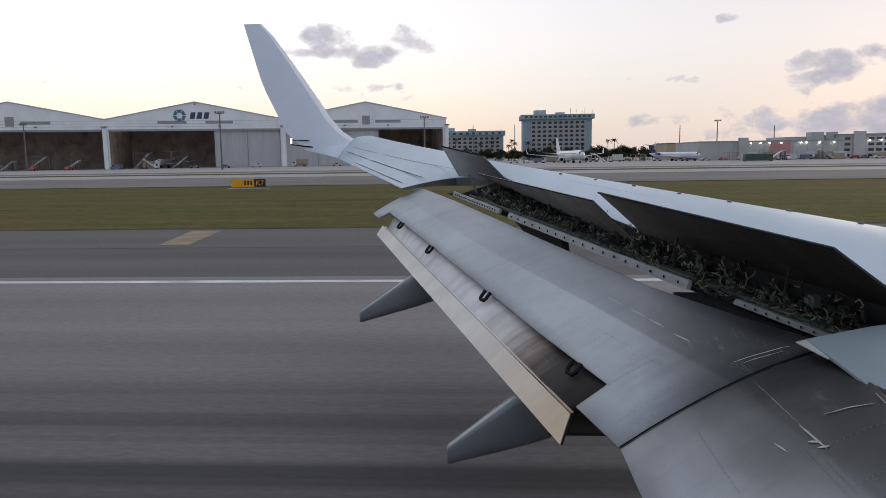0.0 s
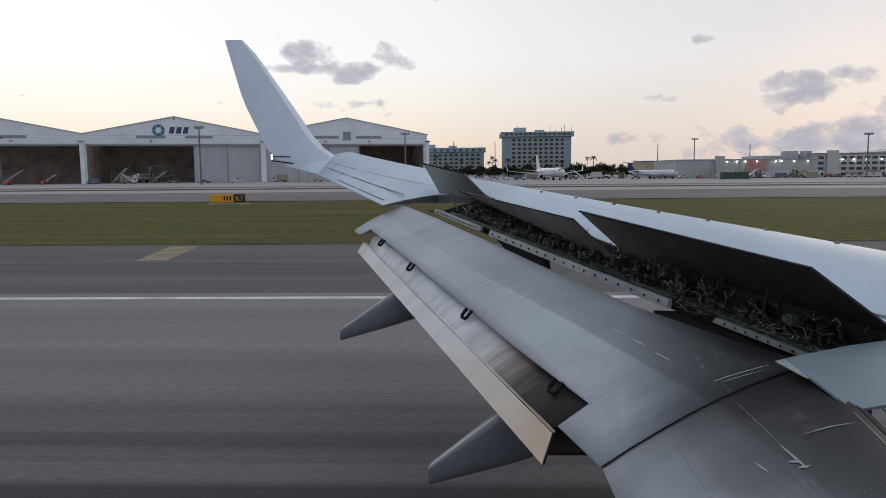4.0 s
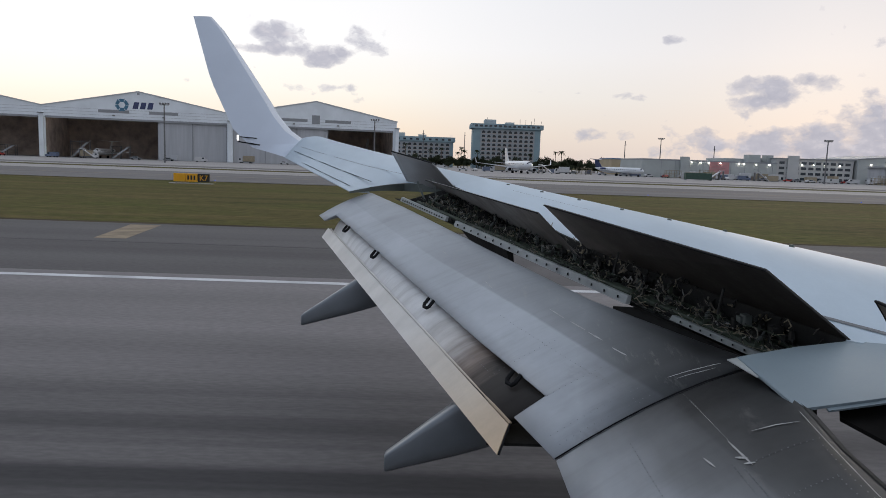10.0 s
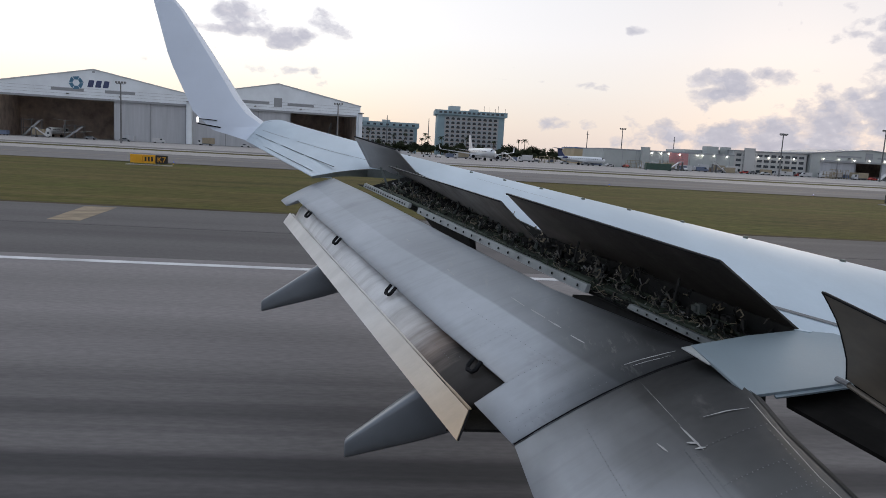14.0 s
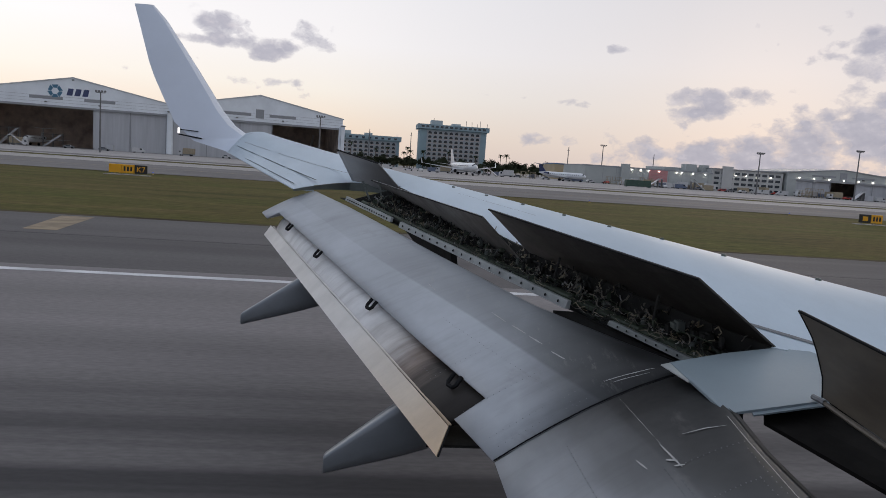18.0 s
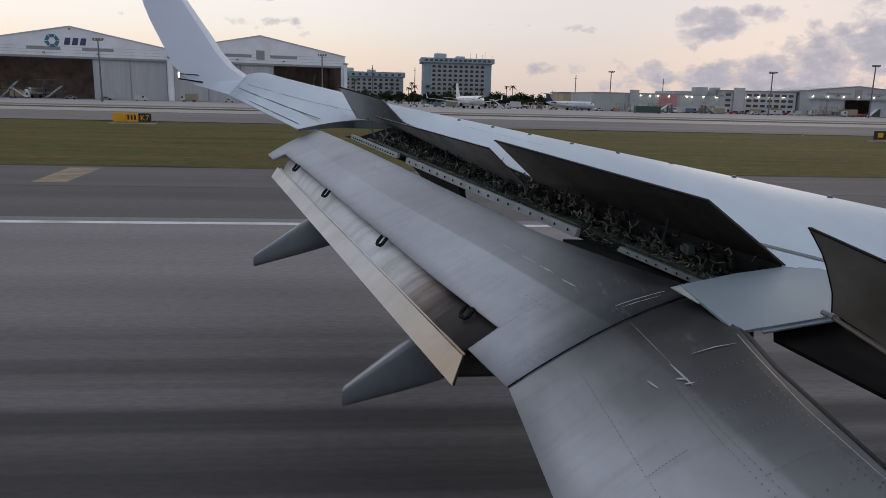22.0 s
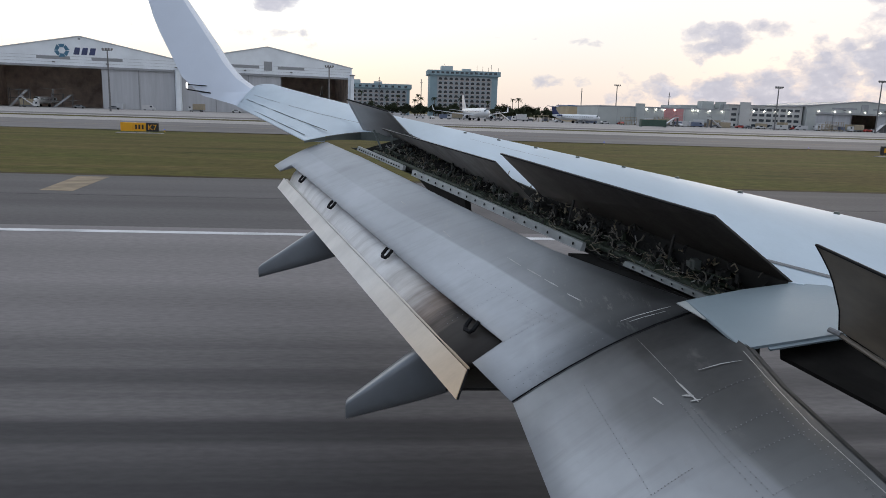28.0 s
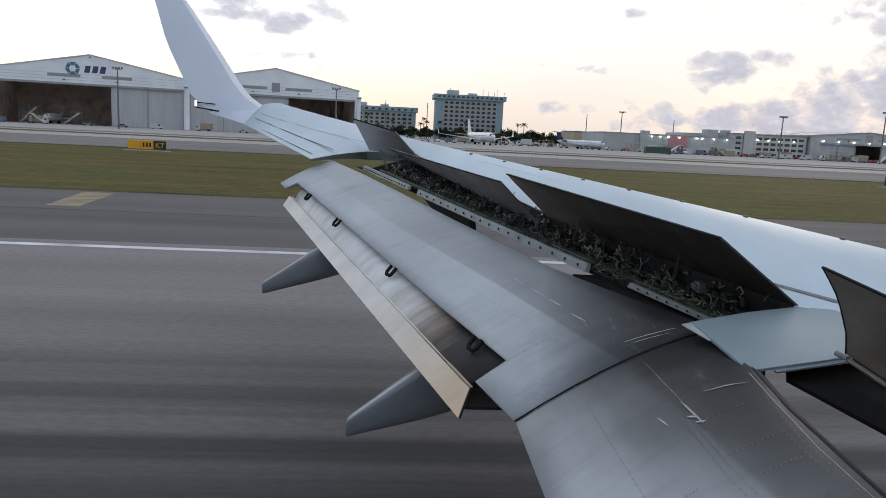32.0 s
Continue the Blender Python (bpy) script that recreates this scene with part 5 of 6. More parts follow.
def gable_hangar(x0, x1, y, eave, peak, depth, opening, closed, label, logo=False, at=(0, 0, 0), rot=0.0, wall=None):
    """opening: (x0, x1, height) of the door hole, closed: stretches of it shut by door leaves."""
    h = thing("hangar", label, "hangar", "hangars in a row", at, rot)
    wall, roof_paint = wall or M_HANGAR, M_ROOF if wall is None else M_TRIM
    xm = (x0 + x1) / 2
    o0, o1, oz = opening

    def roof_z(x):
        return peak - (peak - eave) * abs(x - xm) / (xm - x0)

    part("gable_wall", prism([(x0, oz), (x1, oz), (x1, eave), (xm, peak), (x0, eave)], y, y + 0.6), wall, h, "white sheet gable above the doors")
    part("jamb", box(x0, o0, y, y + 0.6, 0, oz), wall, h)
    part("jamb", box(o1, x1, y, y + 0.6, 0, oz), wall, h)
    if peak > 20:
        col = part("column", box(x1 - 0.9, x1 + 0.9, y - 1.6, y - 0.02, 0, oz + 1.6, 0.1), wall, h, "white column between two hangars")
        part("flood_arm", box(x1 - 1.3, x1 + 1.3, y - 2.4, y - 1.62, oz + 0.9, oz + 1.3), M_STEELG, col)
        for zz in np.linspace(oz + 1.2, eave - 0.6, 3):
            part("sheet_seam", box(x0 + 0.2, x1 - 0.2, y - 0.04, y - 0.005, zz, zz + 0.10), M_DOOR, h)
    for xs in (x0, x1 - 0.5):
        sw = part("side_wall", box(xs, xs + 0.5, y + 0.6, y + depth, 0, eave - 0.1), wall, h)
        xi = xs + (0.51 if xs < xm else -0.11)
        part("wall_lining", box(xi, xi + 0.1, y + 0.62, y + depth - 0.65, 0, eave - 0.3), M_INNER, sw, "dim brown wall lining")
    part("back_wall", box(x0 + 0.5, x1 - 0.5, y + depth - 0.6, y + depth, 0, eave), M_INNER, h, "dim brown interior wall")
    part("roof", prism([(x0 - 0.4, eave - 0.1), (xm, peak - 0.1), (x1 + 0.4, eave - 0.1), (x1 + 0.4, eave + 0.35), (xm, peak + 0.35), (x0 - 0.4, eave + 0.35)], y - 0.3, y + depth), roof_paint, h, "low-pitched pale roof")
    part("door_header", box(o0, o1, y - 0.25, y - 0.01, oz - 0.9, oz), M_TRIM, h)
    for c0, c1 in closed:
        n = max(2, round((c1 - c0) / 14))
        for i in range(n):
            a, b = lerp(c0, c1, i / n), lerp(c0, c1, (i + 1) / n)
            leaf = part("door_leaf", box(a + 0.06, b - 0.06, y + 0.7 + 0.25 * (i % 2), y + 0.9 + 0.25 * (i % 2), 0.05, oz), M_DOOR, h, "pale grey sliding door leaf")
            part("door_post", box(b - 0.3, b + 0.1, y + 0.5, y + 0.68, 0.05, oz), M_TRIM, leaf)
    zt = eave + 0.8
    part("gable_window", box(xm - 1.9, xm + 1.9, y - 0.12, y - 0.01, zt - 3.6, zt + 0.6) if not logo else box(xm - 0.5, xm + 0.5, y - 0.05, y - 0.01, peak - 1.4, peak - 0.6), M_TRIM, h, "tall grey gable panel")
    for a, b in ((xm - 17, xm - 4), (xm + 4.5, xm + 17)):
        lv = part("louvre", box(a, b, y - 0.10, y - 0.01, oz + (eave - oz) * 0.55, oz + (eave - oz) * 0.85), M_TRIM, h, "long grey louvre")
        part("lamp_arm", box((a + b) / 2 - 0.5, (a + b) / 2 + 0.5, y - 0.7, y - 0.11, oz + 1.0, oz + 1.5), M_STEELG, lv)
    if logo:
        bm = bmesh.new()
        for k in range(6):
            a0 = math.pi / 3 * k
            p = [Vector((xm - 7 + r * math.cos(a), y - 0.06, peak - 6.2 + r * math.sin(a))) for r, a in ((1.5, a0), (3.1, a0 + 0.10), (2.9, a0 + 1.0), (1.5, a0 + 1.0))]
            slab(p, 0.05, bm)
        part("logo_ring", bm, M_EMBLEM, h, "blue six-sided ring emblem")
        for k in range(3):
            xb = xm - 2.6 + k * 3.1
            part("logo_bar", prism([(xb, peak - 7.7), (xb + 2.3, peak - 7.7), (xb + 2.9, peak - 4.7), (xb + 0.8, peak - 4.7)], y - 0.1, y - 0.02), M_NAVY, h, "dark blue slanted emblem bar")
    return h


ROW, TURN = (-19, 360, 0), radians(14)
gable_hangar(-240, -160, 0, 22.6, 30.6, 46, (-238.6, -161.4, 18.2), [], "white gabled hangar with its wide door fully open", at=ROW, rot=TURN)
gable_hangar(-160, -80, 0, 22.6, 30.6, 46, (-158.6, -81.4, 18.2), [(-112, -81.4)], "white gabled hangar with a blue emblem, door half open", True, ROW, TURN)
gable_hangar(-80, 0, 0, 22.6, 30.6, 46, (-78.6, -1.8, 18.2), [(-78.6, -34)], "white gabled hangar with its door partly shut", at=ROW, rot=TURN)


def row_place(u, v):
    """A place u along the hangar row's front and v behind it."""
    return -19 + u * math.cos(TURN) - v * math.sin(TURN), 360 + u * math.sin(TURN) + v * math.cos(TURN)


def dock(x, y, w, h, material=M_STEELG):
    d = thing("maintenance_dock", "grey scaffold maintenance dock inside the hangar", "scaffold", "docks in the hangars", (*row_place(x, y), 0), TURN)
    for a in (-w, 0, w):
        for b in (-1.5, 1.5):
            part("post", box(a - 0.12, a + 0.12, b - 0.12, b + 0.12, 0, h), material, d)
    for z in (h * 0.45, h * 0.9):
        part("deck", box(-w, w, -1.6, 1.6, z, z + 0.25), material, d)
    part("stair", slab([(-w, -1.8, 0), (-w + 1.2, -1.8, 0), (w, -1.8, h * 0.9), (w - 1.2, -1.8, h * 0.9)], 0.3), M_DOOR, d)


for x, y, w, h in ((-226, 18, 4, 9), (-212, 14, 3, 6), (-194, 13, 5, 7), (-178, 12, 4, 5), (-148, 16, 4, 8), (-130, 13, 4, 6), (-12, 18, 4, 9)):
    dock(x, y, w, h)


# ---- slab buildings with windows ----
def window_mesh(w, h):
    return shared("window", box(-w / 2, w / 2, -0.14, 0.05, 0, h), M_GLASS)


def block(name, x0, x1, y, depth, height, wall, label, floors=0, columns=0, win=(1.6, 1.5), sill=1.0, roof=M_TRIM, cornice=0.0, group="", margin=1.5, top=None, category="building"):
    b = thing(name, label, category, group)
    part("wall", box(x0, x1, y, y + depth, 0, height), wall, b)
    part("roof", box(x0 - cornice - 0.1, x1 + cornice + 0.1, y - cornice - 0.1, y + depth + cornice, height, height + (3.2 if cornice > 1 else 0.7)), roof, b)
    if floors and columns:
        me = window_mesh(*win)
        fh = (height if top is None else top) / floors
        for j in range(floors):
            for i in range(columns):
                piece("window", me, b, (lerp(x0 + margin + win[0] / 2, x1 - margin - win[0] / 2, i / max(1, columns - 1)), y, j * fh + sill))
    return b


# hotel tower and its lower wing: pale facade of arched windows between teal corners
def arch_mesh(w, h):
    """A window plate with a rounded head, painted dark for the shade of its recess."""
    arc = [(w / 2 * math.cos(a), h - w * 0.42 + w * 0.42 * math.sin(a)) for a in np.linspace(0, math.pi, 7)]
    return shared("window", loft([[Vector((x, y, z)) for x, z in [(-w / 2, 0), (w / 2, 0)] + arc] for y in (-0.10, 0.05)]), M_RECESS)


def hotel_front(owner, x0, x1, y, floors, columns, height, first):
    part("facade", box(x0, x1, y - 0.06, y - 0.005, 0.5, height - 0.4), M_FACADE, owner, "pale beige facade panel")
    win, front = arch_mesh(2.3, 1.85), shared("balcony_front", box(-1.45, 1.45, -0.42, -0.10, 0, 0.65), M_BALCONY)
    for j in range(floors):
        for i in range(columns):
            x, z = lerp(x0 + 2.2, x1 - 2.2, i / (columns - 1)), first + j * (height - first) / floors
            piece("window", win, owner, (x, y - 0.02, z))
            piece("balcony_front", front, owner, (x, y, z - 0.55))


M_RECESS = surf("shaded_balcony_recess", (0.060, 0.062, 0.068), 0.7, 0, 0.4, 0.15, 3, 0, spec=0.2)
M_FACADE = surf("pale_beige_facade", (0.335, 0.365, 0.375), 0.8, 0, 0.10, 0.15, 3, 0.02)
M_BALCONY = surf("rose_beige_balcony", (0.44, 0.38, 0.355), 0.8, 0, 0.12, 0.2, 3, 0.02)
tower = block("hotel", 27, 74, 500, 24, 28.0, M_TEAL, "teal and beige high-rise hotel with an overhanging top storey", roof=M_TEAL, cornice=1.6)
hotel_front(tower, 32, 70, 500, 9, 10, 27.6, 1.0)
me = window_mesh(2.0, 1.3)
for i in range(14):
    piece("top_window", me, tower, (lerp(29, 72, i / 13), 498.25, 29.0))
part("roof_plant", box(35, 43, 504, 516, 31.2, 34.4), M_TEAL_L, tower)
part("roof_plant", box(50, 56, 506, 514, 31.2, 32.9), M_TEAL_L, tower)
for x in (37, 60, 64, 68, 70, 75):
    part("antenna", tube([(x, 506, 31.2), (x, 506, 31.2 + random.uniform(2.5, 5))], 0.13, 5), M_STEELG, tower)
low = block("hotel_wing", -62, 14, 525, 22, 18.4, M_TEAL, "long teal and beige hotel wing under a teal top storey", roof=M_TEAL, cornice=1.2)
hotel_front(low, -60, 12, 525, 6, 18, 18.0, 0.9)
for i in range(16):
    piece("top_window", me, low, (lerp(-59, 11, i / 15), 523.65, 19.1))
part("roof_plant", box(-30, -22, 530, 540, 21.5, 24.3), M_TEAL_L, low)
part("roof_plant", box(-12, -6, 530, 538, 21.5, 23.3), M_TEAL_L, low)

# cargo terminal
block("storage_building", 100, 118, 400, 30, 8.5, M_TAN, "low tan building with a blue roof", roof=M_BLUEROOF)
c1 = block("cargo_terminal", 101, 167, 345, 40, 8.2, M_CARGO, "long pale precast cargo terminal wall")
part("red_panel", box(134, 143.5, 344.6, 344.98, 2.3, 8.3), M_RED, c1, "faded red wall panel")
for z in (3.6, 5.1, 6.6):
    part("panel_bar", box(134.3, 143.2, 344.52, 344.58, z, z + 0.12), M_PINK, c1)
part("canopy", box(128, 167, 342.5, 344.5, 2.0, 2.25), M_TRIM, c1)
part("stair_tower", box(119.3, 123.5, 343.2, 344.95, 0, 10.3), M_CARGO, c1)
part("dock_shadow_door", box(124, 133, 344.7, 344.98, 0, 1.9), M_INNER, c1)
part("dock_shadow_door", box(144.5, 166, 344.7, 344.98, 0, 1.9), M_INNER, c1)
part("upper_storey", box(147, 167, 358, 384, 8.95, 10.6), M_CARGO, c1)
for x0, x1 in ((155.9, 161.8), (165.2, 168.2)):
    part("roof_plant", box(x0, x1, 352, 357.9, 8.9, 12.6), M_CARGO, c1, "pale rooftop plant box")
me = shared("vent", box(-1.2, 1.2, -0.1, 0.0, 0, 1.4), M_TRIM)
for k in range(9):
    piece("wall_joint", shared("wall_joint", box(-0.08, 0.08, -0.05, 0.0, 0, 8.2), M_TRIM), c1, (104 + 6.5 + k * 6.8, 345, 0))
o1 = block("office_building", 167, 205, 346, 30, 10.3, M_WHITE, "white airport office building with rows of windows", 4, 10, (2.5, 1.25), 0.8, roof=M_WHITE)
part("stair_tower", box(172.2, 177.6, 344.9, 345.95, 0, 12.6), M_WHITE, o1)
part("flat_roof", box(166.5, 206, 345.4, 376, 11.05, 11.4), M_TRIM, o1, "grey overhanging roof sheet")
h4 = gable_hangar(206, 266, 344, 11.8, 14.6, 60, (211, 262, 8.9), [(211, 230), (244, 262)], "pale hangar with floodlights and one door open", wall=M_CARGO)
block("office_building", 266.2, 279, 350, 26, 12.0, M_WHITE, "narrow white office between two hangars", 4, 3, (2.4, 1.2), 1.0, roof=M_WHITE)
h5 = gable_hangar(279.5, 342, 350, 12.0, 15.0, 60, (284, 338, 8.8), [], "pale hangar with a dark open door and white lights", wall=M_CARGO)
block("office_building", 342.2, 356, 352, 24, 10.8, M_WHITE, "small white end building beside the hangar", 4, 3, (2.0, 1.1), 0.9, roof=M_WHITE)
block("low_warehouse", 470, 505, 480, 20, 8, M_INNER, "low dark warehouse behind parked cars")
wl = block("cargo_office", 508, 590, 390, 30, 17.0, M_WHITE, "long white cargo building with a band of slit windows")
me = shared("slit_window", box(-0.35, 0.35, -0.1, 0.02, 0, 2.6), M_GLASS)
for k in range(20):
    piece("slit_window", me, wl, (513 + k * 1.6, 390, 11.5))
for x in (520, 530, 541, 566):
    part("loading_door", box(x, x + 4, 389.8, 389.98, 0, 4.2), M_TRIM, wl)
part("canopy", box(520, 588, 384, 389.9, 6.2, 6.9), M_WHITE, wl)
block("airport_office", 592, 640, 392, 30, 14.5, M_WHITE, "white office complex with sparse windows", 3, 8, (2.0, 1.8), 1.2, roof=M_WHITE)
for x in (598, 616):
    ob = thing("roof_duct", "white curved roof duct on the office", "duct", "roof ducts", (x, 400, 15.2))
    part("duct", tube([(0, 0, 0), (0, 0, 2.4), (1.2, 0, 3.4), (4.5, 0, 1.8)], 0.9, 10), M_WHITE, ob)
gable_hangar(655, 740, 430, 25.0, 26.0, 60, (662, 733, 20), [(662, 733)], "large grey-blue hangar with its doors shut")

# west end: concrete terminal block and low sheds
tb = block("terminal_block", -446, -421, 392, 26, 38, M_TOWER, "windowless beige concrete tower block")
part("stair_core", box(-433, -420.5, 390, 391.9, 38.0, 44), M_TOWER, tb)
for x in (-432, -429, -425, -422):
    part("antenna", tube([(x, 392, 44 if x > -433 else 38), (x, 392, 50)], 0.15, 5), M_STEELG, tb)
part("roof_tank", tube([(-440, 402, 38.6), (-440, 402, 41.5)], 2.2, 14), M_TOWER, tb)
block("terminal_wing", -471, -446.2, 394, 24, 28, M_TOWER, "beige concrete wing with rows of dark windows", 3, 6, (2.4, 1.4), 13.0, group="terminal wings", top=20)
block("terminal_wing", -420.8, -400, 394, 24, 28, M_TOWER, "beige concrete wing with rows of dark windows", 3, 5, (2.4, 1.4), 13.0, group="terminal wings", top=20)
block("long_wall", -400, -335, 400, 14, 12, M_TOWER, "long beige windowless wall")
block("pink_shed", -640, -585, 340, 24, 10.5, M_ROSE, "low rose-coloured airport building", 1, 6, (2.5, 2.2), 5.5)
ps = block("shed", -566, -531, 345, 24, 10, M_TOWER, "small beige hangar with an open blue-lit bay")
part("bay", box(-563, -545, 344.7, 344.98, 0, 7.5), M_INNER, ps)
part("blue_door", box(-544, -538, 344.7, 344.98, 0, 7.5), M_JBLUE, ps)
block("shed", -520, -480, 352, 20, 10, M_TOWER, "plain beige storage shed", 1, 5, (2, 1.5), 3)
block("white_shed", -385, -345, 350, 25, 9.5, M_HANGAR, "plain white storage shed")
block("white_shed", -340, -306, 352, 25, 8.5, M_HANGAR, "plain white storage shed with a grey door", 1, 3, (3, 3), 0.2)
block("low_office", -304, -256, 350, 20, 10.0, M_HANGAR, "white two-storey office with a ribbon of windows", 2, 12, (3.2, 1.6), 2.2)


# ---- aircraft ----
def jet(name, at, heading, length, radius, sweep_span, label, body=M_JET, tail=M_JET, engines="wing", ttail=False, belly=None, stripe=None, tri=False, finlet=False):
    """A parked airliner; its nose points along its own +x, then it is turned by heading degrees."""
    j = thing(name, label, "airplane", "parked airplanes", at, radians(heading))
    L, R = length, radius
    zc = R * 1.85
    prof = ((0.5, 0.04, -0.06), (0.495, 0.28, -0.05), (0.475, 0.58, -0.03), (0.44, 0.85, 0), (0.39, 1.0, 0), (-0.18, 1.0, 0), (-0.30, 0.86, 0.10), (-0.40, 0.55, 0.30), (-0.47, 0.26, 0.46), (-0.5, 0.08, 0.55))
    rings = [[Vector((fx * L, R * fr * math.cos(a), zc + R * fz + R * fr * math.sin(a))) for a in np.linspace(0, 2 * math.pi, 18, endpoint=False)] for fx, fr, fz in prof]
    part("fuselage", loft(rings), body, j, "", True)
    if belly:
        rr = [[Vector((fx * L, R * 1.012 * math.cos(a), zc + R * 1.012 * math.sin(a))) for a in np.linspace(math.pi * 1.08, math.pi * 1.92, 9)] for fx in (-0.17, 0.0, 0.2, 0.38)]
        part("belly", loft(rr, False), belly, j, "", True)
    if stripe:
        for sx in stripe[1]:
            for sgn in (-1, 1):
                rr = [[Vector((sx * L + dx + z * 0.6, sgn * math.sqrt(max(0.01, (R * 1.015) ** 2 - z * z)), zc + z)) for z in np.linspace(-R * 0.6, R * 0.75, 7)] for dx in (0, L * 0.012)]
                part("stripe", loft(rr, False), stripe[0], j, "coloured fuselage stripe")
    w = sweep_span / 2
    for sgn in (-1, 1):
        r0 = [(0.16 * L, sgn * R * 0.5, zc - R * 0.55), (-0.02 * L, sgn * R * 0.5, zc - R * 0.7), (-0.02 * L, sgn * R * 0.5, zc - R * 0.85), (0.16 * L, sgn * R * 0.5, zc - R * 0.8)]
        tipx = 0.12 * L - w * 0.52
        r1 = [(tipx, sgn * w, zc + R * 0.35), (tipx - 0.045 * L, sgn * w, zc + R * 0.35), (tipx - 0.045 * L, sgn * w, zc + R * 0.30), (tipx, sgn * w, zc + R * 0.28)]
        wg = part("wing", loft([[Vector(p) for p in r0], [Vector(p) for p in r1]]), M_JET if body is not M_NAVY else body, j)
        if finlet:
            part("winglet", slab([(tipx, sgn * w, zc + R * 0.35), (tipx - 0.04 * L, sgn * w, zc + R * 0.35), (tipx - 0.05 * L, sgn * (w + 0.4), zc + R * 1.5), (tipx - 0.035 * L, sgn * (w + 0.4), zc + R * 1.5)], 0.12), tail, wg)
        zt = zc + (R * 0.4 if not ttail else R * 3.3)
        h0 = [(-0.40 * L, sgn * 0.2, zt), (-0.49 * L, sgn * 0.2, zt), (-0.49 * L, sgn * 0.2, zt - 0.25), (-0.40 * L, sgn * 0.2, zt - 0.25)]
        h1 = [(-0.475 * L, sgn * w * 0.37, zt + 0.4), (-0.505 * L, sgn * w * 0.37, zt + 0.4), (-0.505 * L, sgn * w * 0.37, zt + 0.3), (-0.475 * L, sgn * w * 0.37, zt + 0.3)]
        part("tailplane", loft([[Vector(p) for p in h0], [Vector(p) for p in h1]]), M_JET if not ttail else tail, j)
        ex, ey, ez, er = (0.14 * L, w * 0.32, zc - R * 1.0, R * 0.52) if engines == "wing" else (-0.28 * L, R * 1.45, zc + R * 0.4, R * 0.42)
        rr = [[Vector((ex + dx * L, sgn * ey + er * f * math.cos(a), ez + er * f * math.sin(a))) for a in np.linspace(0, 2 * math.pi, 14, endpoint=False)] for dx, f in ((0.05, 0.86), (0.042, 1.0), (0.0, 1.02), (-0.04, 0.72), (-0.05, 0.55))]
        en = part("engine", loft(rr), M_NACELLE if engines == "wing" else tail, j, "", True)
        part("intake", tube([(ex + 0.0505 * L, sgn * ey, ez), (ex + 0.051 * L, sgn * ey, ez)], er * 0.74, 14), M_BLACK, en)
        leg = part("main_gear", tube([(0.0, sgn * R * 1.1, zc - R * 0.6), (0.0, sgn * R * 1.1, 0.5)], 0.16, 6), M_STEELG, j)
        part("tyre", tube([(0.0, sgn * R * 1.1 - 0.45, 0.55), (0.0, sgn * R * 1.1 + 0.45, 0.55)], 0.55, 12), M_BLACK, leg)
    leg = part("nose_gear", tube([(0.40 * L, 0, zc - R * 0.8), (0.40 * L, 0, 0.4)], 0.12, 6), M_STEELG, j)
    part("tyre", tube([(0.40 * L, -0.28, 0.4), (0.40 * L, 0.28, 0.4)], 0.4, 12), M_BLACK, leg)
    fz = zc + R * (3.4 if ttail or tri else 4.1)
    f0 = [(-0.34 * L, 0.16, zc + R * 0.8), (-0.34 * L, -0.16, zc + R * 0.8), (-0.48 * L, -0.16, zc + R * 0.7), (-0.48 * L, 0.16, zc + R * 0.7)]
    f1 = [(-0.46 * L, 0.08, fz), (-0.46 * L, -0.08, fz), (-0.515 * L, -0.08, fz), (-0.515 * L, 0.08, fz)]
    part("fin", loft([[Vector(p) for p in f0], [Vector(p) for p in f1]]), tail, j, "coloured tail fin")
    if tri:
        rr = [[Vector((dx * L, R * 0.52 * f * math.cos(a), zc + R * 1.55 + R * 0.52 * f * math.sin(a))) for a in np.linspace(0, 2 * math.pi, 14, endpoint=False)] for dx, f in ((-0.33, 0.9), (-0.36, 1.05), (-0.44, 1.0), (-0.52, 0.7))]
        part("tail_engine", loft(rr), tail, j, "tail-mounted engine", True)
    cw = [[Vector((fx * L, R * fr * math.cos(a), zc + R * fz + R * fr * math.sin(a))) for a in np.linspace(radians(25), radians(155), 9)] for fx, fr, fz in ((0.472, 0.63, -0.01), (0.452, 0.80, 0.01))]
    part("cockpit_window", loft(cw, False), M_GLASS, j)
    n = int(L * 0.62)
    me = shared("cabin_window", box(-0.13, 0.13, -0.03, 0.03, -0.2, 0.2), M_GLASS)
    if body is M_JET and not stripe:
        for sgn in (-1, 1):
            for k in range(n):
                piece("cabin_window", me, j, (lerp(-0.2, 0.38, k / (n - 1)) * L, sgn * R * 0.975, zc + R * 0.28))
    return j


jet("parked_airplane", (-40, 368, 0), -100, 47, 2.5, 44, "white airliner nosing out of the hangar", belly=None)
jet("parked_airplane", (37.3, 318, 0), -79, 38, 1.9, 35, "white airliner with winglets facing the runway", finlet=True)
jet("parked_airplane", (88, 338, 0), -48, 27, 1.45, 24, "white rear-engined jet with a blue tail", tail=M_NAVY, engines="tail", ttail=True)
jet("parked_airplane", (262, 296, 0), 184, 40, 2.0, 34, "white airliner with a blue and green tail", tail=M_JTEAL, finlet=True)
j = jet("parked_airplane", (303, 292, 0), 6, 46, 2.1, 38, "white cargo airplane with a red tail and stripes", tail=M_JRED, stripe=(M_JRED, (0.02, 0.07)))
part("lettering_bar", box(6.5, 11.5, -2.2, -2.13, 4.0, 4.9), M_NAVY, j)
part("lettering_bar", box(13.0, 18.0, -2.2, -2.13, 4.0, 4.9), M_NAVY, j)
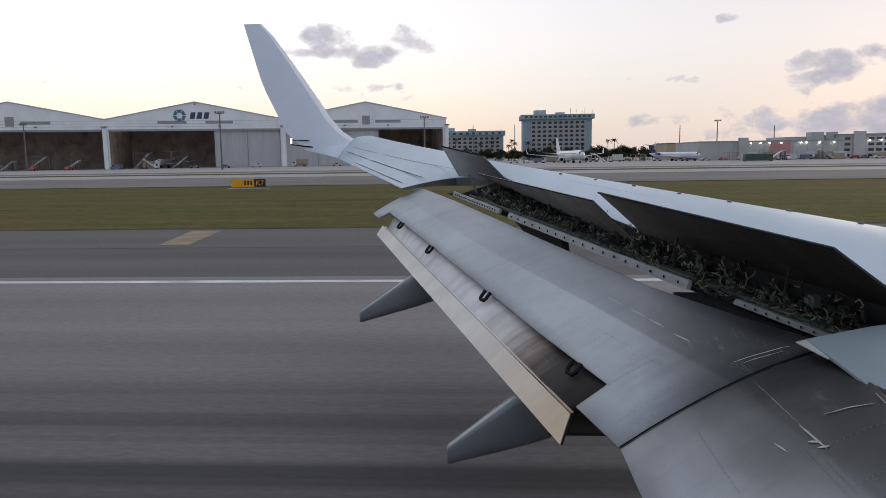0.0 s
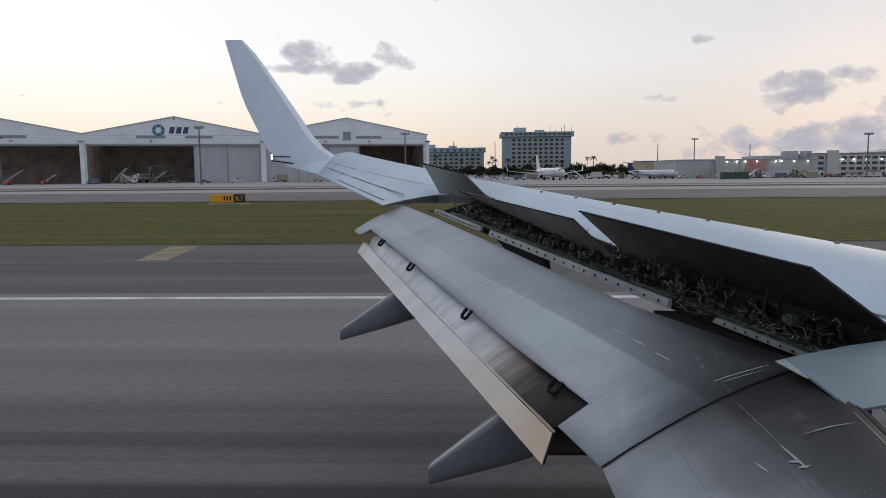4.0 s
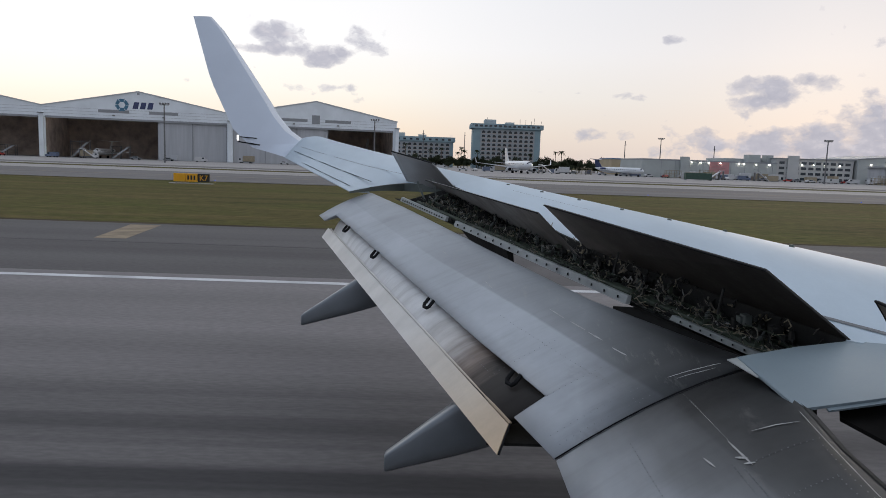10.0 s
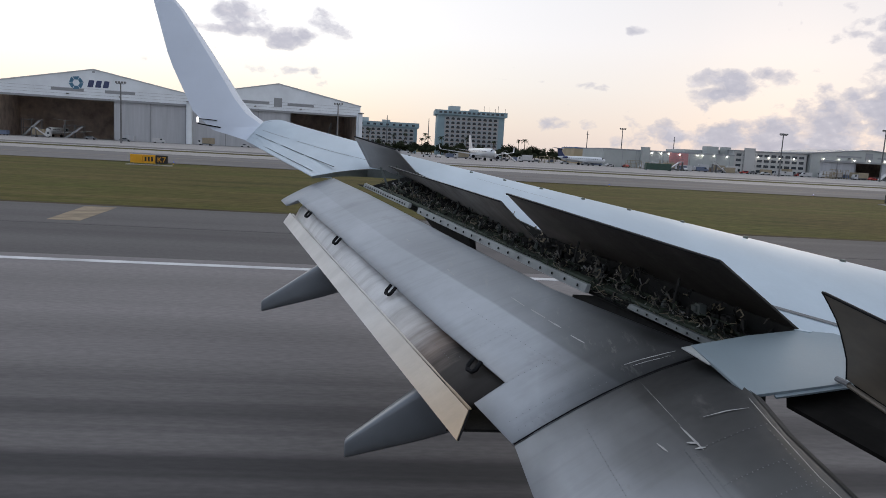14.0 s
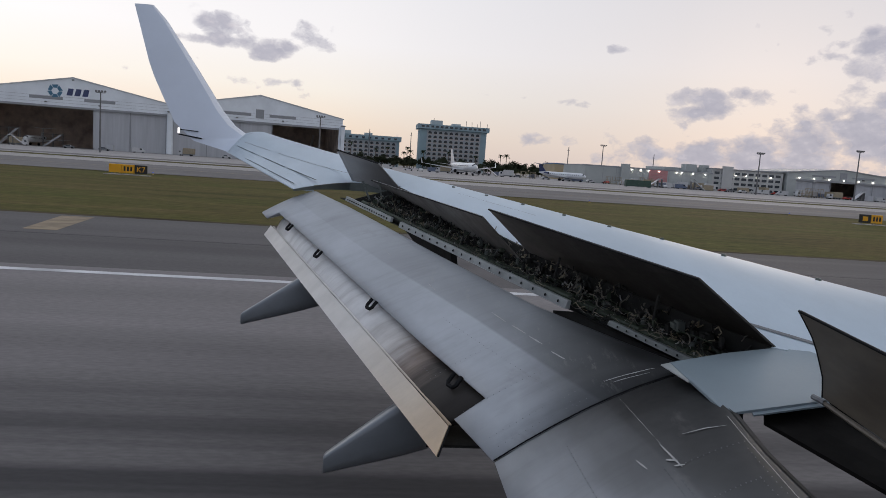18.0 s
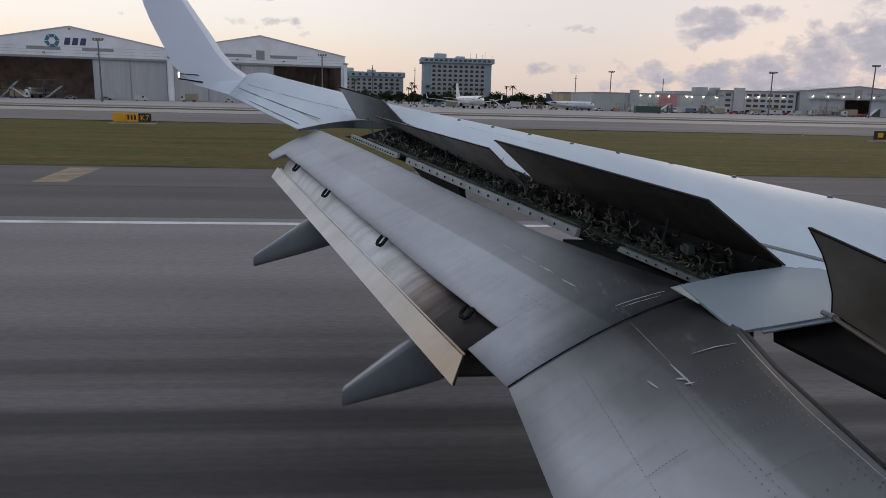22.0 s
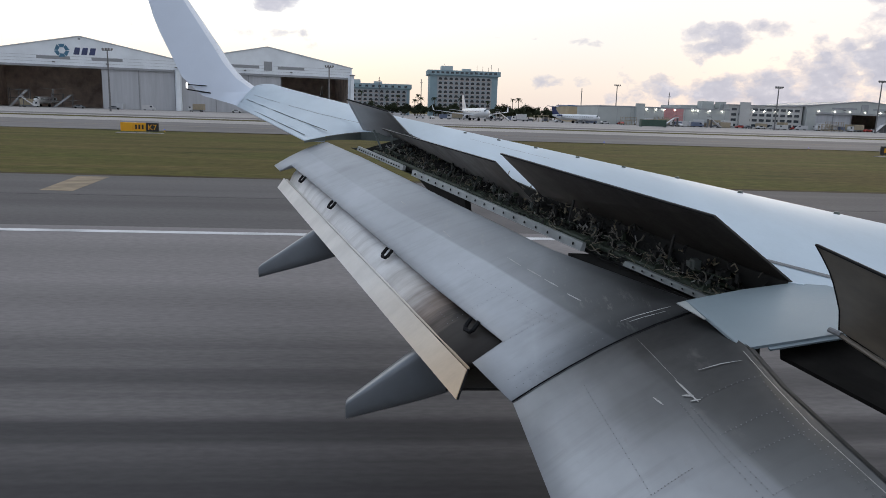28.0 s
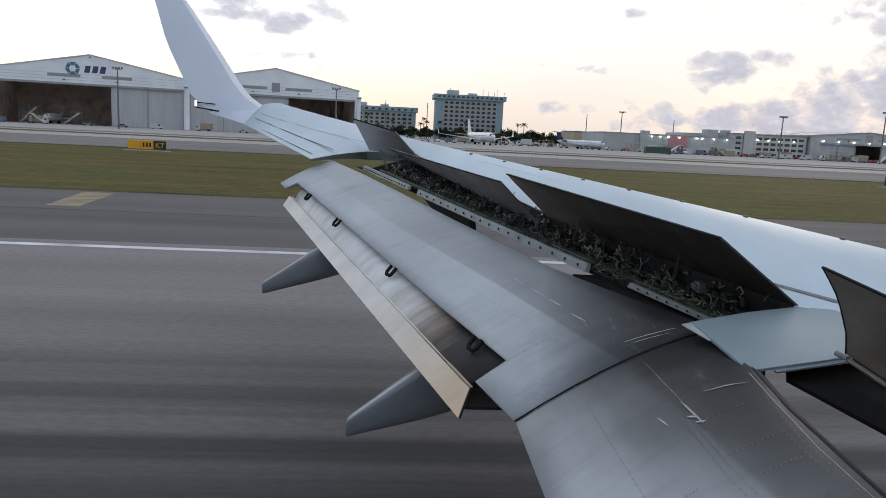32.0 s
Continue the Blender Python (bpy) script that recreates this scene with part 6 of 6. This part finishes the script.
jet("parked_airplane", (362, 306, 0), -62, 36, 1.9, 33, "blue airliner with a red belly", body=M_JBLUE, tail=M_JRED, belly=M_JRED)
j = jet("parked_airplane", (424, 306, 0), 8, 55, 3.0, 50, "white three-engined cargo jet with a navy tail", tail=M_NAVY, tri=True, stripe=(M_JRED, (-0.20, -0.17)))
part("lettering_bar", box(-4, 4.5, -3.06, -2.99, 6.4, 7.7), M_NAVY, j)
part("lettering_bar", box(5.5, 10.5, -3.06, -2.99, 6.4, 7.7), M_NAVY, j)
jet("parked_airplane", (640, 350, 0), 168, 40, 2.0, 36, "white airplane with a yellow tail", tail=M_JYEL)
jet("parked_airplane", (-330, 345, 0), 205, 45, 2.3, 38, "white airliner with a dark blue rear and tail", tail=M_NAVY)
for x, y, a in ((-523, 312, 250), (-482, 318, 240), (-500, 330, 285)):
    jet("business_jet", (x, y, 0), a, 15, 0.95, 15, "small white business jet on the apron", engines="tail", ttail=True)
jet("parked_airplane", (-158, 345, 0), -80, 30, 1.6, 28, "stripped white jet inside the hangar", engines="tail", ttail=True)


# ---- masts, crane, lamps ----
def mast(x, y, h, heads=4):
    m = thing("light_mast", "tall grey apron light mast with a crossbar of floodlights", "light mast", "apron light masts", (x, y, 0))
    part("pole", tube([(0, 0, 0), (0, 0, h)], 0.36, 8, taper=0.22), M_STEELG, m)
    part("crossbar", box(-1.6, 1.6, -0.1, 0.1, h - 0.4, h - 0.2), M_STEELG, m)
    for k in range(heads):
        part("floodlight", box(-1.7 + k * 1.0, -1.1 + k * 1.0, -0.5, 0.2, h - 0.15, h + 0.5, 0.05), M_STEELG, m)


for x, y, h in ((-98, 262, 21), (-199, 300, 20), (-25, 300, 20), (127, 400, 20.8), (166, 300, 18), (212, 300, 22), (289, 290, 21), (378, 290, 21), (437, 290, 21), (-300, 360, 20), (530, 360, 20)):
    mast(x, y, h)
for x, y, h in ((-8, 520, 26), (22, 520, 25.5), (123, 460, 21), (-600, 400, 24), (-540, 400, 24), (-460, 420, 22), (-380, 420, 24), (-290, 420, 24), (181, 460, 20), (480, 420, 24), (560, 450, 26)):
    ob = thing("utility_pole", "slender dark utility pole", "pole", "utility poles", (x, y, 0))
    part("pole", tube([(0, 0, 0), (0, 0, h)], 0.35, 6, taper=0.22), M_STEELG, ob)
    part("insulator_arm", box(-0.9, 0.9, -0.08, 0.08, h - 2.5, h - 2.3), M_STEELG, ob)
lamp_mesh = shared("flood_lamp", box(-0.30, 0.30, -0.35, 0.0, -0.22, 0.22, 0.08), M_LAMP)
arm_mesh = shared("lamp_arm", box(-0.1, 0.1, -0.3, 0.5, 0.3, 0.5), M_STEELG)
for owner, xs, y, z in ((c1, (125, 129.5, 133.5, 139, 148, 150.5, 156.5, 163), 344.5, 7.7), (o1, (179.5, 185, 191, 198), 345.5, 8.4), (h4, (212, 220, 228, 236, 244, 252, 260), 343.4, 9.4), (h5, (285, 291, 297, 303, 310, 317, 324, 331), 349.4, 9.2)):
    for x in xs:
        lens = piece("flood_lamp", lamp_mesh, owner, (x, y, z))
        lens["label"] = "lit white floodlight"
        piece("lamp_arm", arm_mesh, lens, (0, 0, 0))
cr = thing("tower_crane", "distant grey lattice crane with a raised jib", "crane", "", (560, 620, 0))
part("mast", box(-0.9, 0.9, -0.9, 0.9, 0, 42), M_STEELG, cr)
part("jib", tube([(0, 0, 41), (-9, 0, 66)], 0.5, 5), M_STEELG, cr)
part("cab", box(-1.5, 1.5, -1.5, 1.5, 38, 41), M_STEELG, cr)


# ---- vehicles on the apron ----
def vehicle(kind, paint, label):
    v = thing(kind, label, "vehicle", "apron vehicles")
    if kind == "car":
        part("body", loft([[Vector((x, y, z)) for x, z in ((-2.2, 0.35), (2.2, 0.35), (2.25, 0.8), (1.2, 0.95), (0.6, 1.45), (-1.2, 1.45), (-2.0, 0.95), (-2.25, 0.8))] for y in (-0.85, 0.85)]), paint, v)
        part("side_glass", box(-1.1, 0.6, -0.88, 0.88, 0.98, 1.35), M_GLASS, v)
    elif kind == "van":
        part("body", loft([[Vector((x, y, z)) for x, z in ((-2.7, 0.4), (2.7, 0.4), (2.7, 1.1), (1.9, 1.3), (1.3, 2.2), (-2.7, 2.2))] for y in (-1.0, 1.0)]), paint, v)
        part("windscreen", box(0.6, 1.45, -1.03, 1.03, 1.35, 1.95), M_GLASS, v)
    else:
        part("cargo_box", box(-3.6, 1.2, -1.2, 1.2, 0.9, 3.4, 0.06), paint, v)
        part("cab", loft([[Vector((x, y, z)) for x, z in ((1.35, 0.5), (3.4, 0.5), (3.4, 1.4), (2.9, 2.5), (1.35, 2.5))] for y in (-1.1, 1.1)]), M_VWHITE, v)
        part("windscreen", box(2.2, 3.0, -1.13, 1.13, 1.5, 2.2), M_GLASS, v)
        part("chassis", box(-3.5, 3.3, -0.9, 0.9, 0.45, 0.88), M_VGREY, v)
    wx = {"car": 1.4, "van": 1.7}.get(kind, 2.3)
    for x in (-wx, wx):
        for y in (-0.85, 0.85):
            part("wheel", tube([(x, y - 0.12, 0.36), (x, y + 0.12, 0.36)], 0.36, 12), M_BLACK, v)
    return v


fleet = [vehicle("car", M_VWHITE, "white car parked on the apron"), vehicle("car", M_VRED, "red car parked on the apron"), vehicle("car", M_VGREY, "dark grey car parked on the apron"),
         vehicle("van", M_VWHITE, "white van parked on the apron"), vehicle("van", M_ORANGE, "orange van parked on the apron"), vehicle("box_truck", M_VWHITE, "white box truck beside the terminal"),
         vehicle("box_truck", M_VYEL, "tan service truck on the apron"), vehicle("van", M_VBLUE, "blue van parked on the apron")]
random.seed(21)
spots = [(x + random.uniform(-3, 3), random.uniform(326, 341)) for x in np.linspace(104, 340, 60)] + [(x + random.uniform(-3, 3), 352 + 0.25 * min(0, x + 19) - random.uniform(2, 9)) for x in np.linspace(-215, -22, 13)]
spots += [(x + random.uniform(-3, 3), random.uniform(330, 350)) for x in np.linspace(0, 96, 16)]
spots += [(x, random.uniform(330, 380)) for x in np.linspace(370, 640, 30)] + [(x, random.uniform(306, 338)) for x in np.linspace(-630, -260, 30)]
for k, (x, y) in enumerate(spots):
    src = fleet[random.choice((0, 0, 2, 2, 3, 3, 5, 7, 7, 1, 6))]
    m = pose(x, y, 0, 0, 0, random.choice((0, 180, 10, 90, 100, 170)))
    if k < len(fleet):
        fleet[k].matrix_world = m
    else:
        copy_thing(src, m)


def work_stand(x, y, w, h, rot=0):
    s = thing("work_stand", "tan steel work stand on the apron", "work stand", "work stands on the apron", (x, y, 0), radians(rot))
    for a in np.linspace(-w, w, 4):
        for b in (-0.9, 0.9):
            part("post", box(a - 0.08, a + 0.08, b - 0.08, b + 0.08, 0, h), M_VYEL, s)
    for z in (0.4, h * 0.55, h - 0.15):
        part("deck", box(-w - 0.1, w + 0.1, -1.0, 1.0, z, z + 0.14), M_VYEL, s)
    part("brace", tube([(-w, -0.95, 0.4), (w, -0.95, h - 0.2)], 0.06, 5), M_VYEL, s)


for x, y, w, h, r in ((110, 326, 3.5, 3.6, 5), (119, 322, 4.5, 3.0, -4), (127, 330, 3.0, 4.2, 0), (203, 322, 3.0, 3.2, 8), (211, 328, 4.0, 4.4, 0), (-6, 336, 3.0, 3.4, 10), (72, 340, 3.5, 3.2, 0)):
    work_stand(x, y, w, h, r)
bin_ = thing("waste_container", "dark green steel waste container", "container", "", (106, 284, 0))
part("body", box(-5.2, 5.2, -1.3, 1.3, 0.3, 2.9, 0.1), M_VGREEN, bin_)
for x in (-5, -2.5, 0, 2.5, 5):
    part("rib", box(x - 0.12, x + 0.12, -1.42, -1.3, 0.3, 2.8), M_VGREEN, bin_)
for x in (-5, 5):
    part("skid", box(x - 0.2, x + 0.2, -1.2, 1.2, 0, 0.3), M_VGREY, bin_)


def stairs(x, y, rot=0):
    s = thing("air_stairs", "white mobile boarding stairs on the apron", "boarding stairs", "mobile stairs", (x, y, 0), radians(rot))
    part("flight", slab([(-2.5, -0.9, 0.5), (-2.5, 0.9, 0.5), (2.5, 0.9, 4.0), (2.5, -0.9, 4.0)], 0.3), M_VWHITE, s)
    part("landing", box(2.5, 4.2, -0.9, 0.9, 3.9, 4.2), M_VWHITE, s)
    for x2 in (-2, 2.2, 4):
        part("leg", box(x2 - 0.1, x2 + 0.1, -0.8, 0.8, 0, 0.6 if x2 < 0 else 3.9), M_STEELG, s)
    part("rail", tube([(-2.5, -0.9, 1.5), (2.5, -0.9, 5.0), (4.2, -0.9, 5.2)], 0.06, 5), M_STEELG, s)


for x, y, r in ((-28, 330, 20), (52, 325, 160), (126, 318, 0), (150, 322, 180), (268, 320, 10), (320, 312, 190), (-208, 300, 0), (-150, 314, 180), (232, 326, 15)):
    stairs(x, y, r)
for x in (118, 128, 137, 158, 176, 240, 258, 333, 400, 462, -232, -120):
    ob = thing("cargo_container", "pale cargo container on the apron", "container", "cargo containers", (x, 330, 0))
    part("body", box(-2.4, 2.4, -1.2, 1.2, 0.15, 2.6, 0.05), random.choice((M_VWHITE, M_DOOR, M_VYEL)), ob)
    part("skid", box(-2.3, 2.3, -1.0, 1.0, 0, 0.14), M_VGREY, ob)


# ---- trees ----
def leaf_tree(h, spread, seed):
    random.seed(seed)
    t = thing("tree", "dark green broadleaf tree behind the apron", "tree", "trees behind the airport")
    bm = tube([(0, 0, 0), (0.1, 0, h * 0.3), (0, 0.1, h * 0.6)], 0.3, 7, taper=0.14)
    tips = []
    for k in range(7):
        a = 2 * math.pi * k / 7 + random.uniform(-0.3, 0.3)
        p = Vector((math.cos(a) * spread * random.uniform(0.35, 0.75), math.sin(a) * spread * random.uniform(0.35, 0.75), h * random.uniform(0.55, 0.92)))
        tube([(0.05, 0.05, h * random.uniform(0.3, 0.5)), p * 0.55 + Vector((0, 0, h * 0.22)), p], 0.12, 5, bm, taper=0.04)
        tips.append(p)
    part("trunk", bm, M_BARK, t)
    vs, fs = [], []
    for p in tips + [Vector((0, 0, h * 0.85)), Vector((0, 0, h * 0.6))]:
        for k in range(110):
            d = Vector((random.gauss(0, 1), random.gauss(0, 1), random.gauss(0, 0.75))) * spread * 0.24
            c = p + d
            s = random.uniform(0.35, 0.8)
            u = Vector((random.gauss(0, 1), random.gauss(0, 1), random.gauss(0, 1))).normalized() * s
            v = u.orthogonal().normalized() * s * 0.6
            i = len(vs)
            vs += [c - u, c + v, c + u, c - v]
            fs.append((i, i + 1, i + 2, i + 3))
    me = bpy.data.meshes.new("crown")
    me.from_pydata([tuple(v) for v in vs], [], fs)
    me.materials.append(M_LEAF)
    new("crown", me).parent = t
    return t


def palm_tree(h, seed):
    random.seed(seed)
    t = thing("palm_tree", "tall palm tree with a ragged crown", "palm", "palms behind the airport")
    part("trunk", tube([(0, 0, 0), (0.25, 0, h * 0.4), (0.15, 0.1, h * 0.75), (0.3, 0.1, h)], 0.28, 7, taper=0.16), M_BARK, t)
    bm = bmesh.new()
    for k in range(22):
        a = 2 * math.pi * k / 22 + random.uniform(-0.15, 0.15)
        up = random.uniform(-0.5, 0.9)
        r = random.uniform(1.7, 2.6)
        prev = None
        for i in range(5):
            s = i / 4
            c = Vector((0.3 + math.cos(a) * r * s, 0.1 + math.sin(a) * r * s, h + up * r * s - 1.5 * s * s))
            wv = Vector((-math.sin(a), math.cos(a), 0)) * (0.34 * (1 - s) + 0.05)
            row = [bm.verts.new(c - wv - Vector((0, 0, 0.15))), bm.verts.new(c), bm.verts.new(c + wv - Vector((0, 0, 0.15)))]
            if prev:
                bm.faces.new((prev[0], prev[1], row[1], row[0]))
                bm.faces.new((prev[1], prev[2], row[2], row[1]))
            prev = row
    part("crown", bm, M_PALM, t)
    return t


trees = [leaf_tree(8, 4.2, 1), leaf_tree(11, 5.0, 2), leaf_tree(6.5, 4.6, 3)]
palms = [palm_tree(11, 4), palm_tree(14, 5)]
random.seed(31)
places = [(x + random.uniform(-4, 4), random.uniform(440, 500)) for x in np.linspace(84, 700, 62)] + [(x + random.uniform(-3, 3), random.uniform(478, 494)) for x in np.linspace(-24, 94, 46)]
places += [(x + random.uniform(-4, 4), random.uniform(425, 470)) for x in np.linspace(-700, -255, 60)] + [(x + random.uniform(-2, 2), random.uniform(425, 440)) for x in np.linspace(62, 122, 34)]
for k, (x, y) in enumerate(places):
    m = pose(x, y, 0, 0, 0, random.uniform(0, 360)) @ Matrix.Scale(random.uniform(0.5, 0.78), 4)
    src = trees[k % 3]
    if k < 3:
        src.matrix_world = m
    else:
        c = copy_thing(src, m)
        c.matrix_world = m
places = [(17, 496), (19, 500), (21, 492), (83, 488), (30, 492), (47, 490), (66, 491), (-20, 505), (-45, 508), (-3, 505), (86, 480), (5, 500), (-400, 388), (-396, 389), (-392, 390), (-386, 391), (-474, 390), (-478, 391), (-482, 392), (-560, 420), (-600, 418), (-630, 425), (-580, 424), (-610, 430), (600, 385), (605, 386), (-285, 425), (-275, 424), (340, 440)]
for k, (x, y) in enumerate(places):
    m = pose(x, y, 0, 0, 0, random.uniform(0, 360)) @ Matrix.Scale(random.uniform(0.85, 1.2), 4)
    if k < 2:
        palms[k].matrix_world = m
    else:
        c = copy_thing(palms[k % 2], m)
        c.matrix_world = m


# ---- taxiway signs ----
def letters(text, size, parent, at, material):
    cu = bpy.data.curves.new("lettering", "FONT")
    cu.body, cu.size, cu.align_x, cu.extrude = text, size, "CENTER", 0.004
    ob = new("lettering", cu)
    ob.data.materials.append(material)
    ob.parent = parent
    ob.location, ob.rotation_euler = at, (radians(90), 0, 0)
    return ob


def taxi_sign(x, y, panels, label):
    s = thing("taxiway_sign", label, "sign", "taxiway signs", (x, y, -0.06))
    w = 1.55
    for k, kind in enumerate(panels):
        x0 = (k - len(panels) / 2) * w
        pn = part("panel", box(x0 + 0.02, x0 + w - 0.02, -0.12, 0.12, 0.25, 1.3, 0.03), M_SIGNK if kind in ("black", "K7") else M_SIGN, s)
        part("leg", box(x0 + 0.3, x0 + 0.4, -0.05, 0.05, 0, 0.25), M_STEELG, s)
        if kind == "K7":
            letters("K7", 0.95, s, (x0 + w / 2, -0.13, 0.44), M_SIGN)
        elif kind == "bars":
            for i in range(3):
                part("marking_bar", box(x0 + 0.25 + i * 0.4, x0 + 0.48 + i * 0.4, -0.135, -0.122, 0.5, 1.05), M_SIGNK, pn)
        elif kind == "black":
            part("marking_bar", box(x0 + 0.4, x0 + 1.1, -0.135, -0.122, 0.5, 1.05), M_SIGN, pn)
    part("base_slab", box(-len(panels) * w / 2 - 0.4, len(panels) * w / 2 + 0.4, -0.7, 0.7, 0.0, 0.07), M_CONC, s)


taxi_sign(-67, 85, ("bars", "yellow"), "yellow taxiway direction sign with black marks on the grass")
taxi_sign(-60, 76, ("black", "bars"), "black and yellow taxiway sign on the grass")
taxi_sign(-31, 92, ("yellow", "bars", "K7"), "yellow taxiway sign with a black K7 panel")
taxi_sign(62, 84, ("black", "bars"), "black and yellow taxiway sign on the grass")
taxi_sign(104, 80, ("black", "bars"), "black and yellow taxiway sign on the grass")
ds = thing("distance_sign", "black runway distance sign with a white 2", "sign", "", (52, 62, -0.06))
part("panel", box(-0.75, 0.75, -0.15, 0.15, 0.25, 1.75, 0.04), M_SIGNK, ds)
part("leg", box(-0.5, -0.4, -0.05, 0.05, 0, 0.25), M_STEELG, ds)
part("leg", box(0.4, 0.5, -0.05, 0.05, 0, 0.25), M_STEELG, ds)
letters("2", 1.4, ds, (0, -0.16, 0.52), M_VWHITE)
